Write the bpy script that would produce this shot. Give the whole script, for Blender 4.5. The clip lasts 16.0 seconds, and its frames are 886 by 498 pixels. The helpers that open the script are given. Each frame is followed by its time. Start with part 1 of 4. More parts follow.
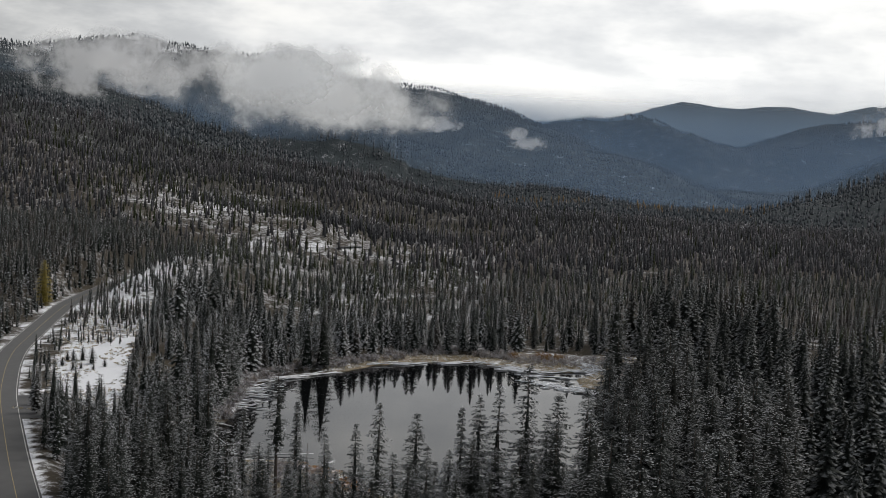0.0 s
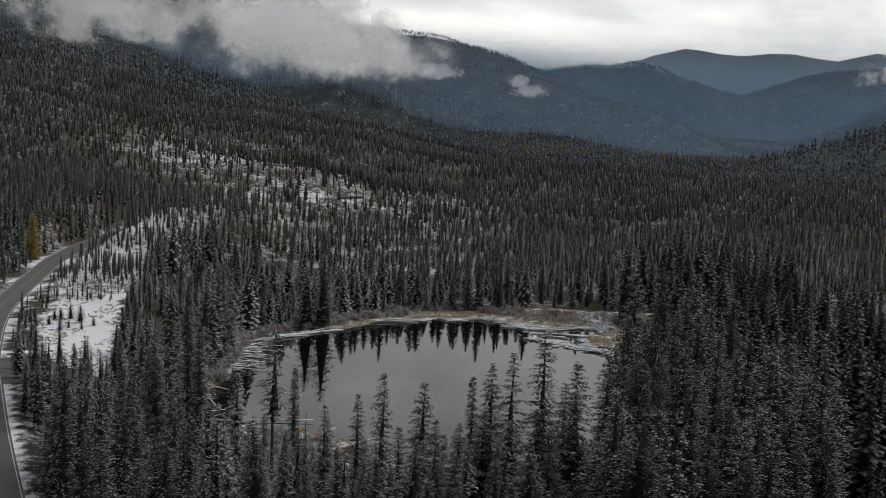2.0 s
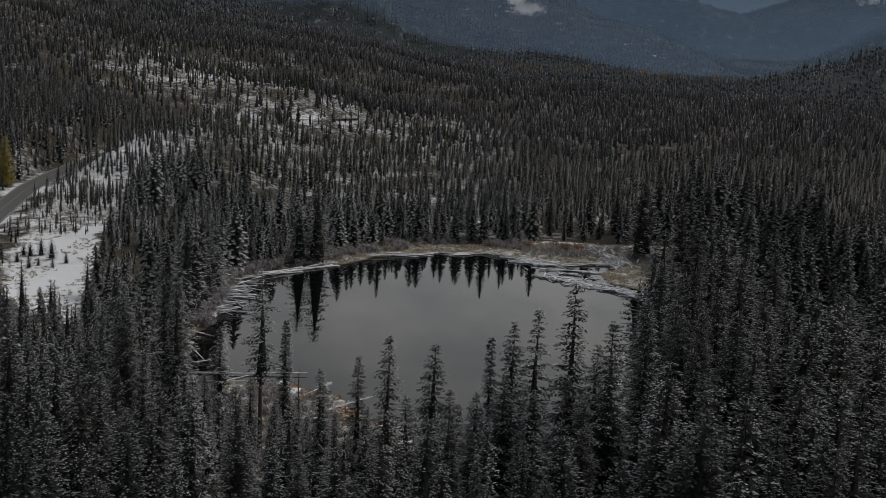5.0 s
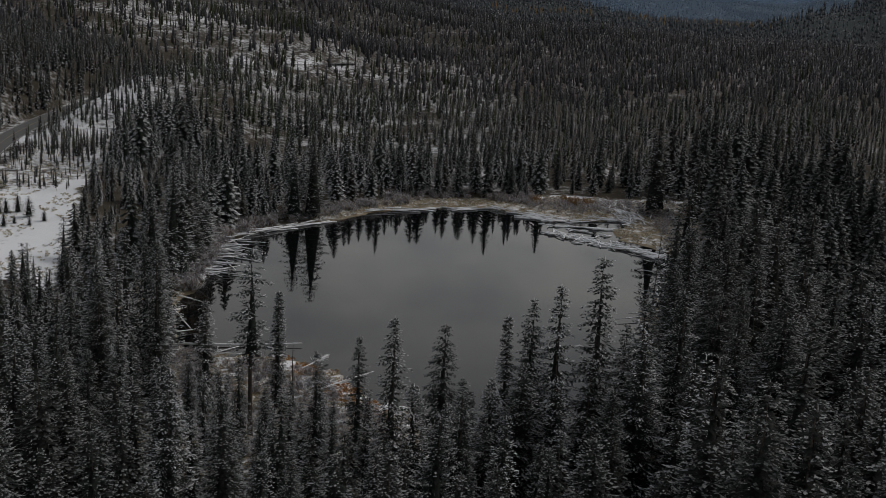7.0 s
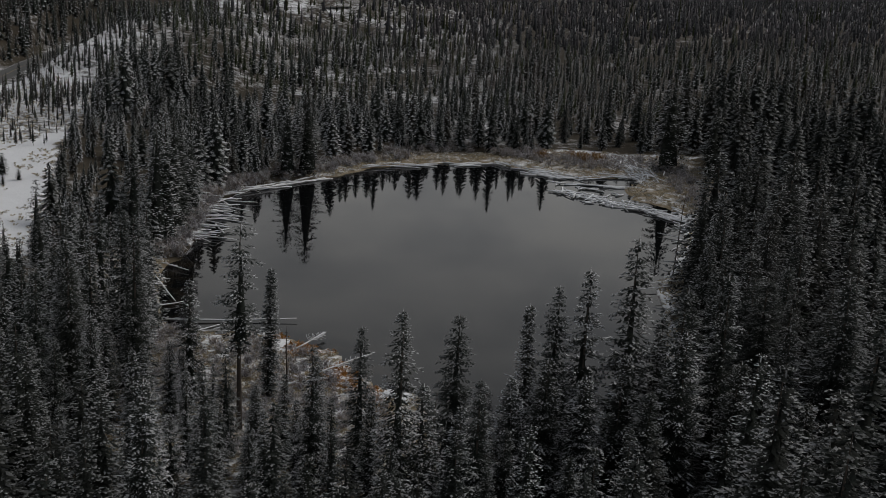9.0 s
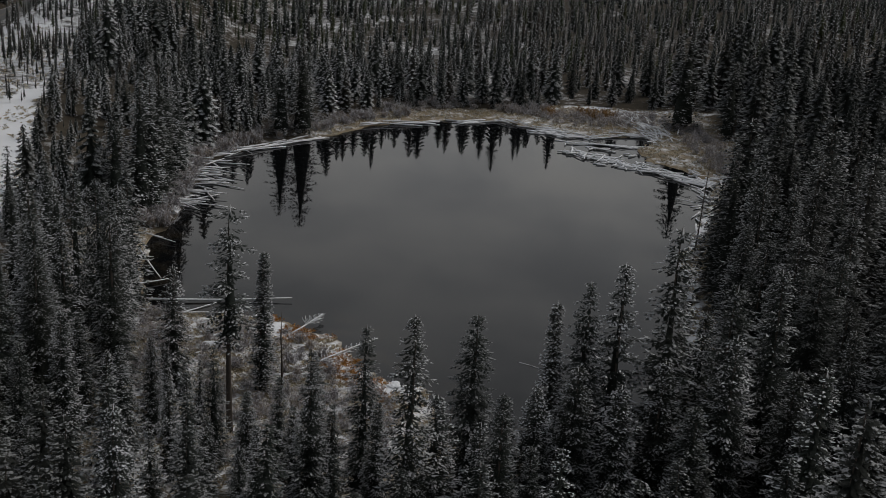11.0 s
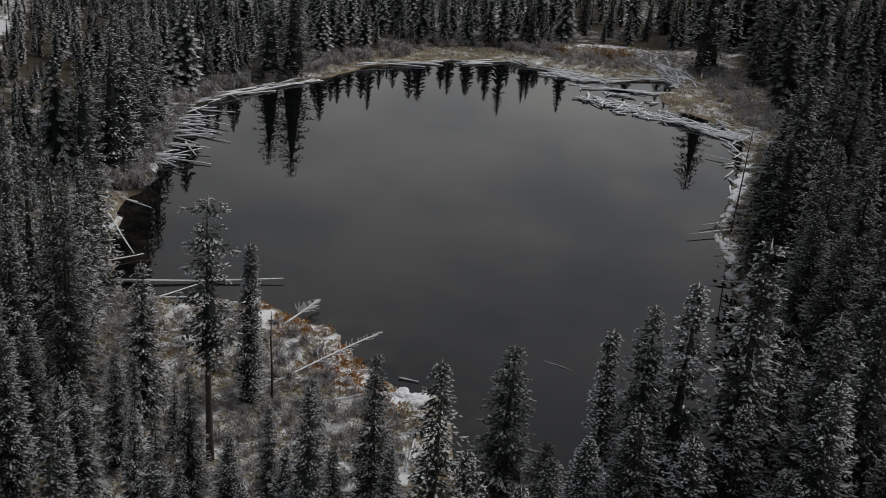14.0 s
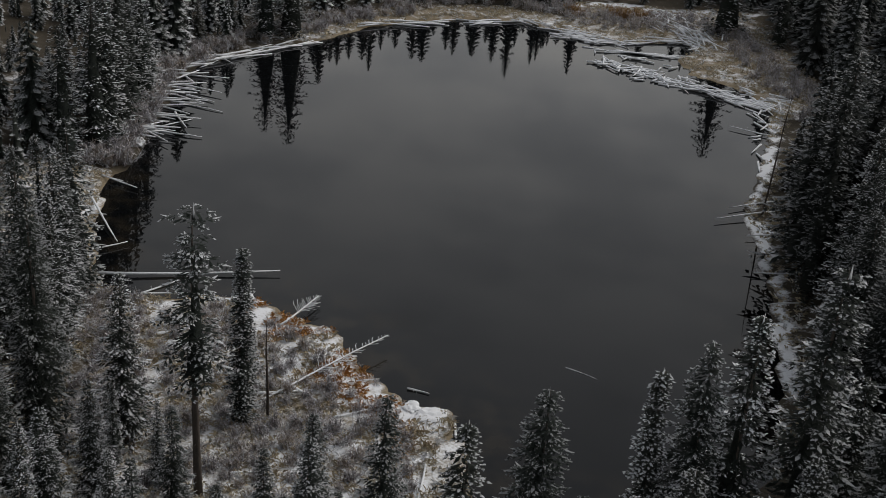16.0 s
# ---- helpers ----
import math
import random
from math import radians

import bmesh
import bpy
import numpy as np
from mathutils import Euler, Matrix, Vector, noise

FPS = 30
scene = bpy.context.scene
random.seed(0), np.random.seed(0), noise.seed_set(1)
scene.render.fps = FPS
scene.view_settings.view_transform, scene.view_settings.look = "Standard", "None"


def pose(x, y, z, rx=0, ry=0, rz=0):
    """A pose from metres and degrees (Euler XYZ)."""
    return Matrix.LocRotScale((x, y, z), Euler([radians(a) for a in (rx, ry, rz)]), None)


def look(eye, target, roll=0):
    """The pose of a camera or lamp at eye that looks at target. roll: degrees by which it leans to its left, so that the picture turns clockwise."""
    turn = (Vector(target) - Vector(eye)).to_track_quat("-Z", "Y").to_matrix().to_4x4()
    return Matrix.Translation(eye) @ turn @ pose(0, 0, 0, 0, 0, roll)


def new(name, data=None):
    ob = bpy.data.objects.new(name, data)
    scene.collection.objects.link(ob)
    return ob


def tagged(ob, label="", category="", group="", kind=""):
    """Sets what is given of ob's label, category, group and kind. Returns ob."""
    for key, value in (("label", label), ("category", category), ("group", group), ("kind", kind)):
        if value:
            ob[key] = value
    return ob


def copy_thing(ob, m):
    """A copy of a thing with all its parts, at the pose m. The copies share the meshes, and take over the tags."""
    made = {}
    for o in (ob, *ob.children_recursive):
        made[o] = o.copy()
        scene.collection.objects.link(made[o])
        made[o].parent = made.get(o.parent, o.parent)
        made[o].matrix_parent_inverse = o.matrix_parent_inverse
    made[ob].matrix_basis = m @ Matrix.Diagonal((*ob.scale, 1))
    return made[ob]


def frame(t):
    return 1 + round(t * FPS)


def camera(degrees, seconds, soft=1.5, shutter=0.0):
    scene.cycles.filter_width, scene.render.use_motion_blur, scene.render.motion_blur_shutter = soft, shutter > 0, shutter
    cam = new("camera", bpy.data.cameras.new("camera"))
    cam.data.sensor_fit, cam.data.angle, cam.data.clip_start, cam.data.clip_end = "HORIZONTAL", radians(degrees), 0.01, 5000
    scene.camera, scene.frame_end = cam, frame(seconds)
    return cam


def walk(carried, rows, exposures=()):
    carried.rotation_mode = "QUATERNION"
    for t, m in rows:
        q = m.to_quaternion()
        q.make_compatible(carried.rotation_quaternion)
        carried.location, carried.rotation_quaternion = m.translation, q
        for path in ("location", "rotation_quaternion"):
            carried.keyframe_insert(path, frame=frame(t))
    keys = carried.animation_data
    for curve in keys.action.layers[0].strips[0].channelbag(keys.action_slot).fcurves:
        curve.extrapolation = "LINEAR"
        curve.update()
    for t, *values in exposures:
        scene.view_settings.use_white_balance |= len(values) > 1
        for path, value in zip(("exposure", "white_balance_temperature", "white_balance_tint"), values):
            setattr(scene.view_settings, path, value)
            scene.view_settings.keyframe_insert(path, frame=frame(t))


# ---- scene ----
cam = camera(42.0, 16.0, soft=0.35)
PATH = [
    (0, (7.594, -117.279, 64.049), (7.563, -115.284, 63.908), 2.7),
    (0.5, (7.136, -113.437, 64.049), (7.105, -111.444, 63.886), 2.7),
    (1, (6.707, -109.574, 64.042), (6.678, -107.583, 63.856), 2.6),
    (1.5, (6.302, -105.658, 64.03), (6.273, -103.669, 63.824), 2.7),
    (2, (5.895, -101.676, 64.017), (5.868, -99.689, 63.787), 2.7),
    (2.5, (5.335, -97.565, 63.995), (5.311, -95.581, 63.743), 2.7),
    (3, (4.74, -93.375, 63.967), (4.718, -91.394, 63.693), 2.8),
    (3.5, (4.178, -89.165, 63.928), (4.16, -87.188, 63.631), 2.8),
    (4, (3.683, -84.92, 63.883), (3.668, -82.945, 63.563), 2.9),
    (6.5, (1.186, -63.415, 63.294), (1.186, -61.464, 62.857), 3.1),
    (7, (0.688, -59.086, 63.222), (0.691, -57.14, 62.762), 3.2),
    (7.5, (0.136, -54.793, 63.114), (0.143, -52.853, 62.631), 3.2),
    (8, (-0.43, -50.548, 63.041), (-0.418, -48.614, 62.534), 3.3),
    (8.5, (-0.98, -46.405, 63.051), (-0.965, -44.476, 62.521), 3.5),
    (9, (-1.534, -42.391, 63.074), (-1.515, -40.47, 62.52), 3.5),
    (9.5, (-2.051, -38.528, 63.051), (-2.029, -36.613, 62.474), 3.5),
    (12, (-4.686, -19.859, 62.769), (-4.642, -17.98, 62.083), 4.0),
    (12.5, (-5.18, -16.105, 62.734), (-5.132, -14.234, 62.027), 4.1),
    (13, (-5.63, -12.381, 62.647), (-5.578, -10.519, 61.918), 4.2),
    (13.5, (-6.11, -8.769, 62.516), (-6.054, -6.915, 61.767), 4.3),
    (14, (-6.64, -5.226, 62.344), (-6.579, -3.38, 61.576), 4.5),
    (14.5, (-7.092, -1.658, 62.292), (-7.028, 0.178, 61.503), 4.6),
    (15, (-7.438, 1.655, 62.162), (-7.372, 3.482, 61.353), 4.8),
    (15.5, (-7.788, 4.932, 62.055), (-7.719, 6.751, 61.226), 4.8),
    (16, (-8.203, 8.266, 62.011), (-8.132, 10.075, 61.161), 4.9),
]
EXPOSURES = [(0, -0.28), (2, -0.45), (4, -0.68), (6.5, -0.9), (9, -0.92), (12, -0.74), (16, -0.5)]
walk(cam, [(t, look(eye, target, roll)) for t, eye, target, roll in PATH], EXPOSURES)

# ---- world: overcast sky, broken bright cloud over the valley ----
SUN_ELEVATION, SUN_AZIMUTH = radians(42), radians(62)   # azimuth clockwise from +y
GLOW_WAY = Vector((0.13, 0.92, 0.36))   # thin bright cloud over the valley
SUN_WAY = Vector((math.sin(SUN_AZIMUTH) * math.cos(SUN_ELEVATION), math.cos(SUN_AZIMUTH) * math.cos(SUN_ELEVATION), math.sin(SUN_ELEVATION)))


class Nodes:
    """Short ways to write node trees."""

    def __init__(self, tree):
        self.tree = tree
        tree.nodes.clear()

    def add(self, kind, inputs=None, **props):
        n = self.tree.nodes.new(kind)
        for k, v in props.items():
            setattr(n, k, v)
        for k, v in (inputs or {}).items():
            if isinstance(v, bpy.types.NodeSocket):
                self.tree.links.new(v, n.inputs[k])
            else:
                n.inputs[k].default_value = v
        return n

    def math(self, op, a, b=0.0, clamp=False):
        return self.add("ShaderNodeMath", {0: a, 1: b}, operation=op, use_clamp=clamp).outputs[0]

    def ramp(self, value, low, high, to_low=0.0, to_high=1.0):
        return self.add("ShaderNodeMapRange", {0: value, 1: low, 2: high, 3: to_low, 4: to_high}, interpolation_type="SMOOTHSTEP").outputs[0]

    def mix(self, fac, a, b):
        n = self.add("ShaderNodeMix", data_type="RGBA")
        for i, v in ((0, fac), (6, a), (7, b)):
            if isinstance(v, bpy.types.NodeSocket):
                self.tree.links.new(v, n.inputs[i])
            else:
                n.inputs[i].default_value = (*v, 1) if i > 0 and len(v) == 3 else v
        return n.outputs[2]

    def noise(self, coords, scale, detail=3.0, rough=0.55):
        return self.add("ShaderNodeTexNoise", {"Vector": coords, "Scale": scale, "Detail": detail, "Roughness": rough}).outputs[0]

    def scaled(self, coords, x, y, z):
        return self.add("ShaderNodeVectorMath", {0: coords, 1: (x, y, z)}, operation="MULTIPLY").outputs[0]

    def attribute(self, name):
        return self.add("ShaderNodeAttribute", attribute_name=name, attribute_type="GEOMETRY").outputs["Fac"]


world = bpy.data.worlds.new("overcast_sky")
scene.world = world
world.use_nodes = True
w = Nodes(world.node_tree)
sky = w.add("ShaderNodeTexSky", sky_type="NISHITA", sun_disc=False, sun_elevation=SUN_ELEVATION, sun_rotation=SUN_AZIMUTH)
way = w.add("ShaderNodeTexCoord").outputs["Generated"]
height = w.add("ShaderNodeSeparateXYZ", {0: way}).outputs[2]
flat = w.math("ADD", w.math("ABSOLUTE", height), 0.16)
deck = w.add("ShaderNodeVectorMath", {0: way, 1: w.add("ShaderNodeCombineXYZ", {0: flat, 1: flat, 2: flat}).outputs[0]}, operation="DIVIDE").outputs[0]
broad = w.noise(w.scaled(deck, 0.9, 0.9, 0.6), 1.3, 6, 0.55)
fine = w.noise(w.scaled(way, 1.0, 1.0, 2.6), 5.0, 6, 0.6)
sunward = w.add("ShaderNodeVectorMath", {0: way, 1: GLOW_WAY}, operation="DOT_PRODUCT").outputs["Value"]
glow = w.ramp(sunward, 0.80, 1.0, 0.0, 0.58)
thick = w.math("ADD", w.math("MULTIPLY", broad, 0.45), w.math("MULTIPLY", fine, 0.55))
lit = w.math("ADD", w.ramp(thick, 0.38, 0.60, 0.40, 0.85), glow)
cloud = w.mix(w.ramp(thick, 0.38, 0.62), (0.965, 0.98, 1.0), (1.0, 0.985, 0.95))
lit = w.math("MULTIPLY", lit, w.math("ADD", w.ramp(height, 0.03, 0.13, 0.2, 0.0), w.math("ADD", w.ramp(height, 0.08, 0.22, 0.1, 0.0), w.ramp(height, 0.18, 0.62, 0.9, 0.52))))
cloud = w.mix(w.ramp(height, 0.2, 0.7), cloud, (0.95, 0.98, 1.04))
cloud = w.add("ShaderNodeVectorMath", {0: cloud, 3: lit}, operation="SCALE").outputs[0]
clear = w.add("ShaderNodeVectorMath", {0: sky.outputs[0], 3: 0.09}, operation="SCALE").outputs[0]
both = w.mix(0.93, clear, cloud)
w.add("ShaderNodeOutputWorld", {0: w.add("ShaderNodeBackground", {0: both, 1: 1.05}).outputs[0]})

sun = new("sun", bpy.data.lights.new("sun", "SUN"))
sun.data.energy, sun.data.angle, sun.data.color = 2.4, radians(40), (1.0, 0.95, 0.88)
sun.matrix_world = look(SUN_WAY * 100, (0, 0, 0))


# ---- materials ----
def material(name, build):
    m = bpy.data.materials.new(name)
    m.use_nodes = True
    n = Nodes(m.node_tree)
    out = build(n)
    n.add("ShaderNodeOutputMaterial", {0: out})
    return m


def surface(n, color, rough=0.8, bump=None, strength=0.3, distance=0.05, **more):
    inputs = {"Base Color": color if isinstance(color, bpy.types.NodeSocket) else (*color, 1), "Roughness": rough, "Specular IOR Level": more.pop("gloss", 0.3)}
    if bump is not None:
        inputs["Normal"] = n.add("ShaderNodeBump", {"Height": bump, "Strength": strength, "Distance": distance}).outputs[0]
    inputs.update(more)
    return n.add("ShaderNodeBsdfPrincipled", inputs).outputs[0]


SNOW = (0.82, 0.84, 0.88)


def needles(green, brown, frost, single, size=8.0):
    """Conifer foliage: dark needles, some trees browner or more frosted, rime and snow towards the twig tips."""
    def build(n):
        place = n.add("ShaderNodeTexCoord").outputs["Object"]
        tone = n.add("ShaderNodeObjectInfo").outputs["Random"] if single else n.attribute("tone")
        tip = n.attribute("tip")
        grain = n.noise(place, size, 3)
        clump = n.noise(place, 0.55, 2)
        needle = n.mix(n.ramp(tone, 0.35, 1.0), green, brown)
        needle = n.mix(n.ramp(grain, 0.3, 0.7), needle, (green[0] * 0.5, green[1] * 0.5, green[2] * 0.55))
        # Needles darken towards the stem: the crown's inner shade put into the colour.
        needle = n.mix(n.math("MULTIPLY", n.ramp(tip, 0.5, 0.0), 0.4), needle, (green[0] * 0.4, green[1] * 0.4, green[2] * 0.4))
        up = n.ramp(n.add("ShaderNodeSeparateXYZ", {0: n.add("ShaderNodeNewGeometry").outputs["Normal"]}).outputs[2], 0.25, 0.92)
        coat = n.ramp(n.math("FRACT", n.math("MULTIPLY", tone, 7.3)), 0.0, 1.0, 0.45, 1.35)
        rime = n.math("ADD", n.math("MULTIPLY", tip, 0.85), n.math("ADD", n.math("MULTIPLY", grain, 0.8), n.math("MULTIPLY", clump, 0.5)))
        rime = n.math("MULTIPLY", n.ramp(rime, 1.10, 1.34), n.math("MULTIPLY", n.math("MULTIPLY", up, coat), frost), True)
        return surface(n, n.mix(rime, needle, SNOW), 0.85, gloss=0.15)
    return build


def bark(n):
    place = n.add("ShaderNodeTexCoord").outputs["Object"]
    g = n.noise(n.scaled(place, 6, 6, 1.2), 2.0, 4)
    return surface(n, n.mix(g, (0.045, 0.036, 0.030), (0.13, 0.11, 0.095)), 0.9, g, 0.5)


def weathered(n):
    """Grey barkless wood with snow on top."""
    place = n.add("ShaderNodeTexCoord").outputs["Object"]
    g = n.noise(n.scaled(place, 1.0, 12, 12), 1.5, 4)
    wood = n.mix(g, (0.55, 0.54, 0.52), (0.85, 0.84, 0.82))
    up = n.add("ShaderNodeSeparateXYZ", {0: n.add("ShaderNodeNewGeometry").outputs["Normal"]}).outputs[2]
    world_place = n.add("ShaderNodeNewGeometry").outputs["Position"]
    snow = n.math("MULTIPLY", n.ramp(up, -0.6, 0.15), n.ramp(n.noise(world_place, 0.9, 3), 0.24, 0.38))
    return surface(n, n.mix(snow, wood, SNOW), 0.8, g, 0.4)


def twigs(n):
    place = n.add("ShaderNodeTexCoord").outputs["Object"]
    g = n.noise(place, 3.0, 3)
    tone = n.attribute("tone")
    wood = n.mix(tone, (0.20, 0.18, 0.18), (0.29, 0.24, 0.20))
    return surface(n, n.mix(n.ramp(g, 0.40, 0.62, 0.0, 0.9), wood, (0.60, 0.61, 0.65)), 0.85, gloss=0.2)


def sedge(n):
    tone = n.attribute("tone")
    g = n.noise(n.add("ShaderNodeTexCoord").outputs["Object"], 0.8, 4)
    c = n.mix(n.ramp(tone, 0.1, 0.9), (0.46, 0.40, 0.29), (0.42, 0.22, 0.075))
    return surface(n, n.mix(n.ramp(g, 0.49, 0.62, 0, 0.85), c, SNOW), 0.85, gloss=0.15)


def earth(n):
    """Forest floor, marsh and mountainside: needle litter and dry grass under patchy snow."""
    place = n.add("ShaderNodeNewGeometry").outputs["Position"]
    snowy, marsh, far_ground = n.attribute("snow"), n.attribute("marsh"), n.attribute("far_tint")
    g1, g2, g3 = n.noise(place, 0.045, 4), n.noise(place, 0.45, 4), n.noise(place, 3.5, 4)
    litter = n.mix(g2, (0.030, 0.026, 0.020), (0.085, 0.070, 0.050))
    grass = n.mix(g3, (0.14, 0.115, 0.08), (0.34, 0.28, 0.19))
    grass = n.mix(n.ramp(g2, 0.45, 0.65, 0, 0.6), grass, (0.17, 0.12, 0.065))
    ground = n.mix(marsh, litter, grass)
    # Far ground takes a dark wooded tone, with distance haze's blue put in.
    ground = n.mix(far_ground, ground, n.mix(n.noise(place, 0.11, 3), (0.020, 0.030, 0.034), (0.060, 0.072, 0.078)))
    patch = n.math("ADD", n.math("MULTIPLY", g1, 0.35), n.math("ADD", n.math("MULTIPLY", g2, 0.4), n.math("MULTIPLY", g3, 0.25)))
    cover = n.math("SUBTRACT", n.math("ADD", patch, n.math("MULTIPLY", snowy, 0.75)), 0.62)
    cover = n.ramp(cover, 0.0, 0.16)
    return surface(n, n.mix(cover, ground, SNOW), 0.9, n.math("ADD", g2, n.math("MULTIPLY", g3, 0.5)), 0.6, 0.25, gloss=0.2)


def lake(n):
    place = n.add("ShaderNodeNewGeometry").outputs["Position"]
    g = n.noise(place, 2.2, 2)
    wind = n.ramp(n.noise(place, 0.035, 2), 0.5, 0.7, 0.02, 0.06)
    weed = n.math("MULTIPLY", n.attribute("shallow"), n.ramp(n.noise(place, 0.22, 4), 0.42, 0.66))
    bed = n.mix(weed, (0.004, 0.0045, 0.0052), (0.020, 0.017, 0.013))
    return n.add("ShaderNodeBsdfPrincipled", {"Base Color": bed, "Roughness": wind, "IOR": 1.333, "Specular IOR Level": 0.40,
                 "Normal": n.add("ShaderNodeBump", {"Height": g, "Strength": 0.02, "Distance": 0.02}).outputs[0]}).outputs[0]


def asphalt(n):
    place = n.add("ShaderNodeNewGeometry").outputs["Position"]
    g, fine = n.noise(place, 0.4, 4), n.noise(place, 30, 2)
    return surface(n, n.mix(n.math("MULTIPLY", n.math("ADD", g, fine), 0.5), (0.07, 0.07, 0.072), (0.15, 0.15, 0.15)), 0.75, fine, 0.3, 0.02)


def paint(color):
    def build(n):
        g = n.noise(n.add("ShaderNodeNewGeometry").outputs["Position"], 1.5, 4)
        return surface(n, n.mix(n.ramp(g, 0.45, 0.7, 0, 0.7), color, (0.09, 0.09, 0.09)), 0.7)
    return build


def vapour(cover, tint, size=0.014):
    """Soft cloud: thin towards its rim, torn by noise."""
    def build(n):
        c = n.add("ShaderNodeTexCoord").outputs["Object"]
        parts = n.add("ShaderNodeSeparateXYZ", {0: c}).outputs
        lump = n.noise(n.add("ShaderNodeNewGeometry").outputs["Position"], size, 7, 0.6)
        far_out = n.math("SQRT", n.math("ADD", n.math("POWER", n.math("ABSOLUTE", parts[0]), 2.0), n.math("POWER", n.math("ABSOLUTE", parts[2]), 2.0)))
        rim = n.math("ADD", n.math("SUBTRACT", 1.0, far_out), n.math("MULTIPLY", n.math("SUBTRACT", lump, 0.5), 2.3))
        rim = n.math("MULTIPLY", rim, n.ramp(far_out, 1.0, 0.75))
        alpha = n.ramp(rim, 0.0, 0.8, 0.0, cover)
        body = n.add("ShaderNodeMixShader", {0: 0.85, 1: n.add("ShaderNodeBsdfDiffuse", {0: (*tint, 1)}).outputs[0],
                                             2: n.add("ShaderNodeBsdfTranslucent", {0: (*tint, 1)}).outputs[0]}).outputs[0]
        return n.add("ShaderNodeMixShader", {0: alpha, 1: n.add("ShaderNodeBsdfTransparent").outputs[0], 2: body}).outputs[0]
    return build


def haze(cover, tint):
    """Blue-tinted see-through colour for upright sheets that imitate valley haze, denser low down."""
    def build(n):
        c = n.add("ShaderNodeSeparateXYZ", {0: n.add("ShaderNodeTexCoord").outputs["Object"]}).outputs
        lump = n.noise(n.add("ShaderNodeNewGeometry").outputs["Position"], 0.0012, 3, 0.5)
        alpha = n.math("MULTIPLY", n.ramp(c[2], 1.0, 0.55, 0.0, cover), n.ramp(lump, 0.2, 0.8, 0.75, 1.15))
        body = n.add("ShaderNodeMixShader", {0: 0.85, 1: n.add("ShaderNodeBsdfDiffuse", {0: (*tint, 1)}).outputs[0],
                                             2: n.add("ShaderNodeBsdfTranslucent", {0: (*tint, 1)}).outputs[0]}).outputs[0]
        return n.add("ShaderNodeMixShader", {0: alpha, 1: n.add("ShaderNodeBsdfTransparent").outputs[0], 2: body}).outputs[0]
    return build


GREEN, BROWN = (0.032, 0.040, 0.034), (0.075, 0.060, 0.050)
M_NEEDLE = material("snow_dusted_needles", needles(GREEN, (0.036, 0.040, 0.032), 0.66, True))
# Copies for the dim parts of the wood: less snow, and shade in the needle colour.
M_NEEDLE_DARK = material("shaded_needles", needles((0.024, 0.030, 0.026), (0.034, 0.034, 0.030), 0.3, True))
M_WOODS_DARK = material("shaded_forest_needles", needles((0.026, 0.032, 0.028), (0.042, 0.038, 0.034), 0.2, False, 4.0))
M_WOODS = material("forest_needles", needles(GREEN, BROWN, 0.46, False, 4.0))
# Distant needles paler and bluer than near ones: air haze put into their colour.
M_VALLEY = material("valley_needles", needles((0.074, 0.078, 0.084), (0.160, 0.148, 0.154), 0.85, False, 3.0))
M_FAR = material("hazed_far_needles", needles((0.050, 0.062, 0.070), (0.100, 0.102, 0.108), 0.28, False, 1.2))
M_MOUNTAIN = material("hazed_mountain_needles", needles((0.046, 0.060, 0.070), (0.070, 0.080, 0.088), 0.12, False, 0.8))
M_LARCH = material("golden_larch_needles", needles((0.34, 0.28, 0.06), (0.36, 0.27, 0.07), 0.08, True))
M_PINE = material("olive_pine_needles", needles((0.050, 0.062, 0.030), (0.085, 0.075, 0.035), 0.4, False))
M_GOLD = material("autumn_needles", needles((0.20, 0.14, 0.065), (0.24, 0.15, 0.07), 0.1, False))
M_AMBER = material("amber_leaves", lambda n: surface(n, n.mix(n.noise(n.add("ShaderNodeTexCoord").outputs["Object"], 2.0, 3), (0.20, 0.11, 0.035), (0.34, 0.21, 0.09)), 0.8))
M_BARK, M_LOG, M_TWIG = material("bark", bark), material("weathered_log", weathered), material("frosted_twigs", twigs)
M_SEDGE, M_EARTH, M_LAKE = material("dry_sedge", sedge), material("snowy_ground", earth), material("still_water", lake)
M_ASPHALT, M_YELLOW, M_WHITE = material("asphalt", asphalt), material("yellow_paint", paint((0.42, 0.34, 0.16))), material("white_paint", paint((0.7, 0.7, 0.68)))

# ---- plan of the place ----
POND = [(-0.8, 89.9), (-1.6, 97.0), (-2.3, 102.6), (-6.6, 104.1), (-9.0, 106.9), (-11.4, 109.8), (-13.7, 113.5), (-15.0, 117.6), (-20.1, 120.1), (-24.3, 123.3),
        (-29.0, 123.4), (-36.6, 121.8), (-41.0, 124.0), (-43.9, 129.1), (-45.5, 135.1), (-47.9, 146.9), (-49.2, 154.5), (-47.4, 160.0), (-47.9, 181.0), (-48.5, 206.0),
        (-46.8, 211.3), (-41.3, 218.2), (-31.9, 228.6), (-24.9, 236.4), (-18.3, 246.9), (-12.2, 251.9), (-4.5, 256.4), (0.7, 259.1), (8.7, 262.0), (16.6, 260.5), (24.0, 253.5),
        (31.0, 250.0), (38.7, 249.5), (49.5, 254.0), (51.0, 247.0), (45.7, 238.5), (46.5, 229.0), (53.0, 222.0), (57.5, 211.5), (53.0, 194.8), (46.5, 175.2), (40.5, 160.0), (38.9, 143.7), (35.8, 127.9),
        (32.3, 110.0), (27.0, 95.0), (14.0, 85.0)]
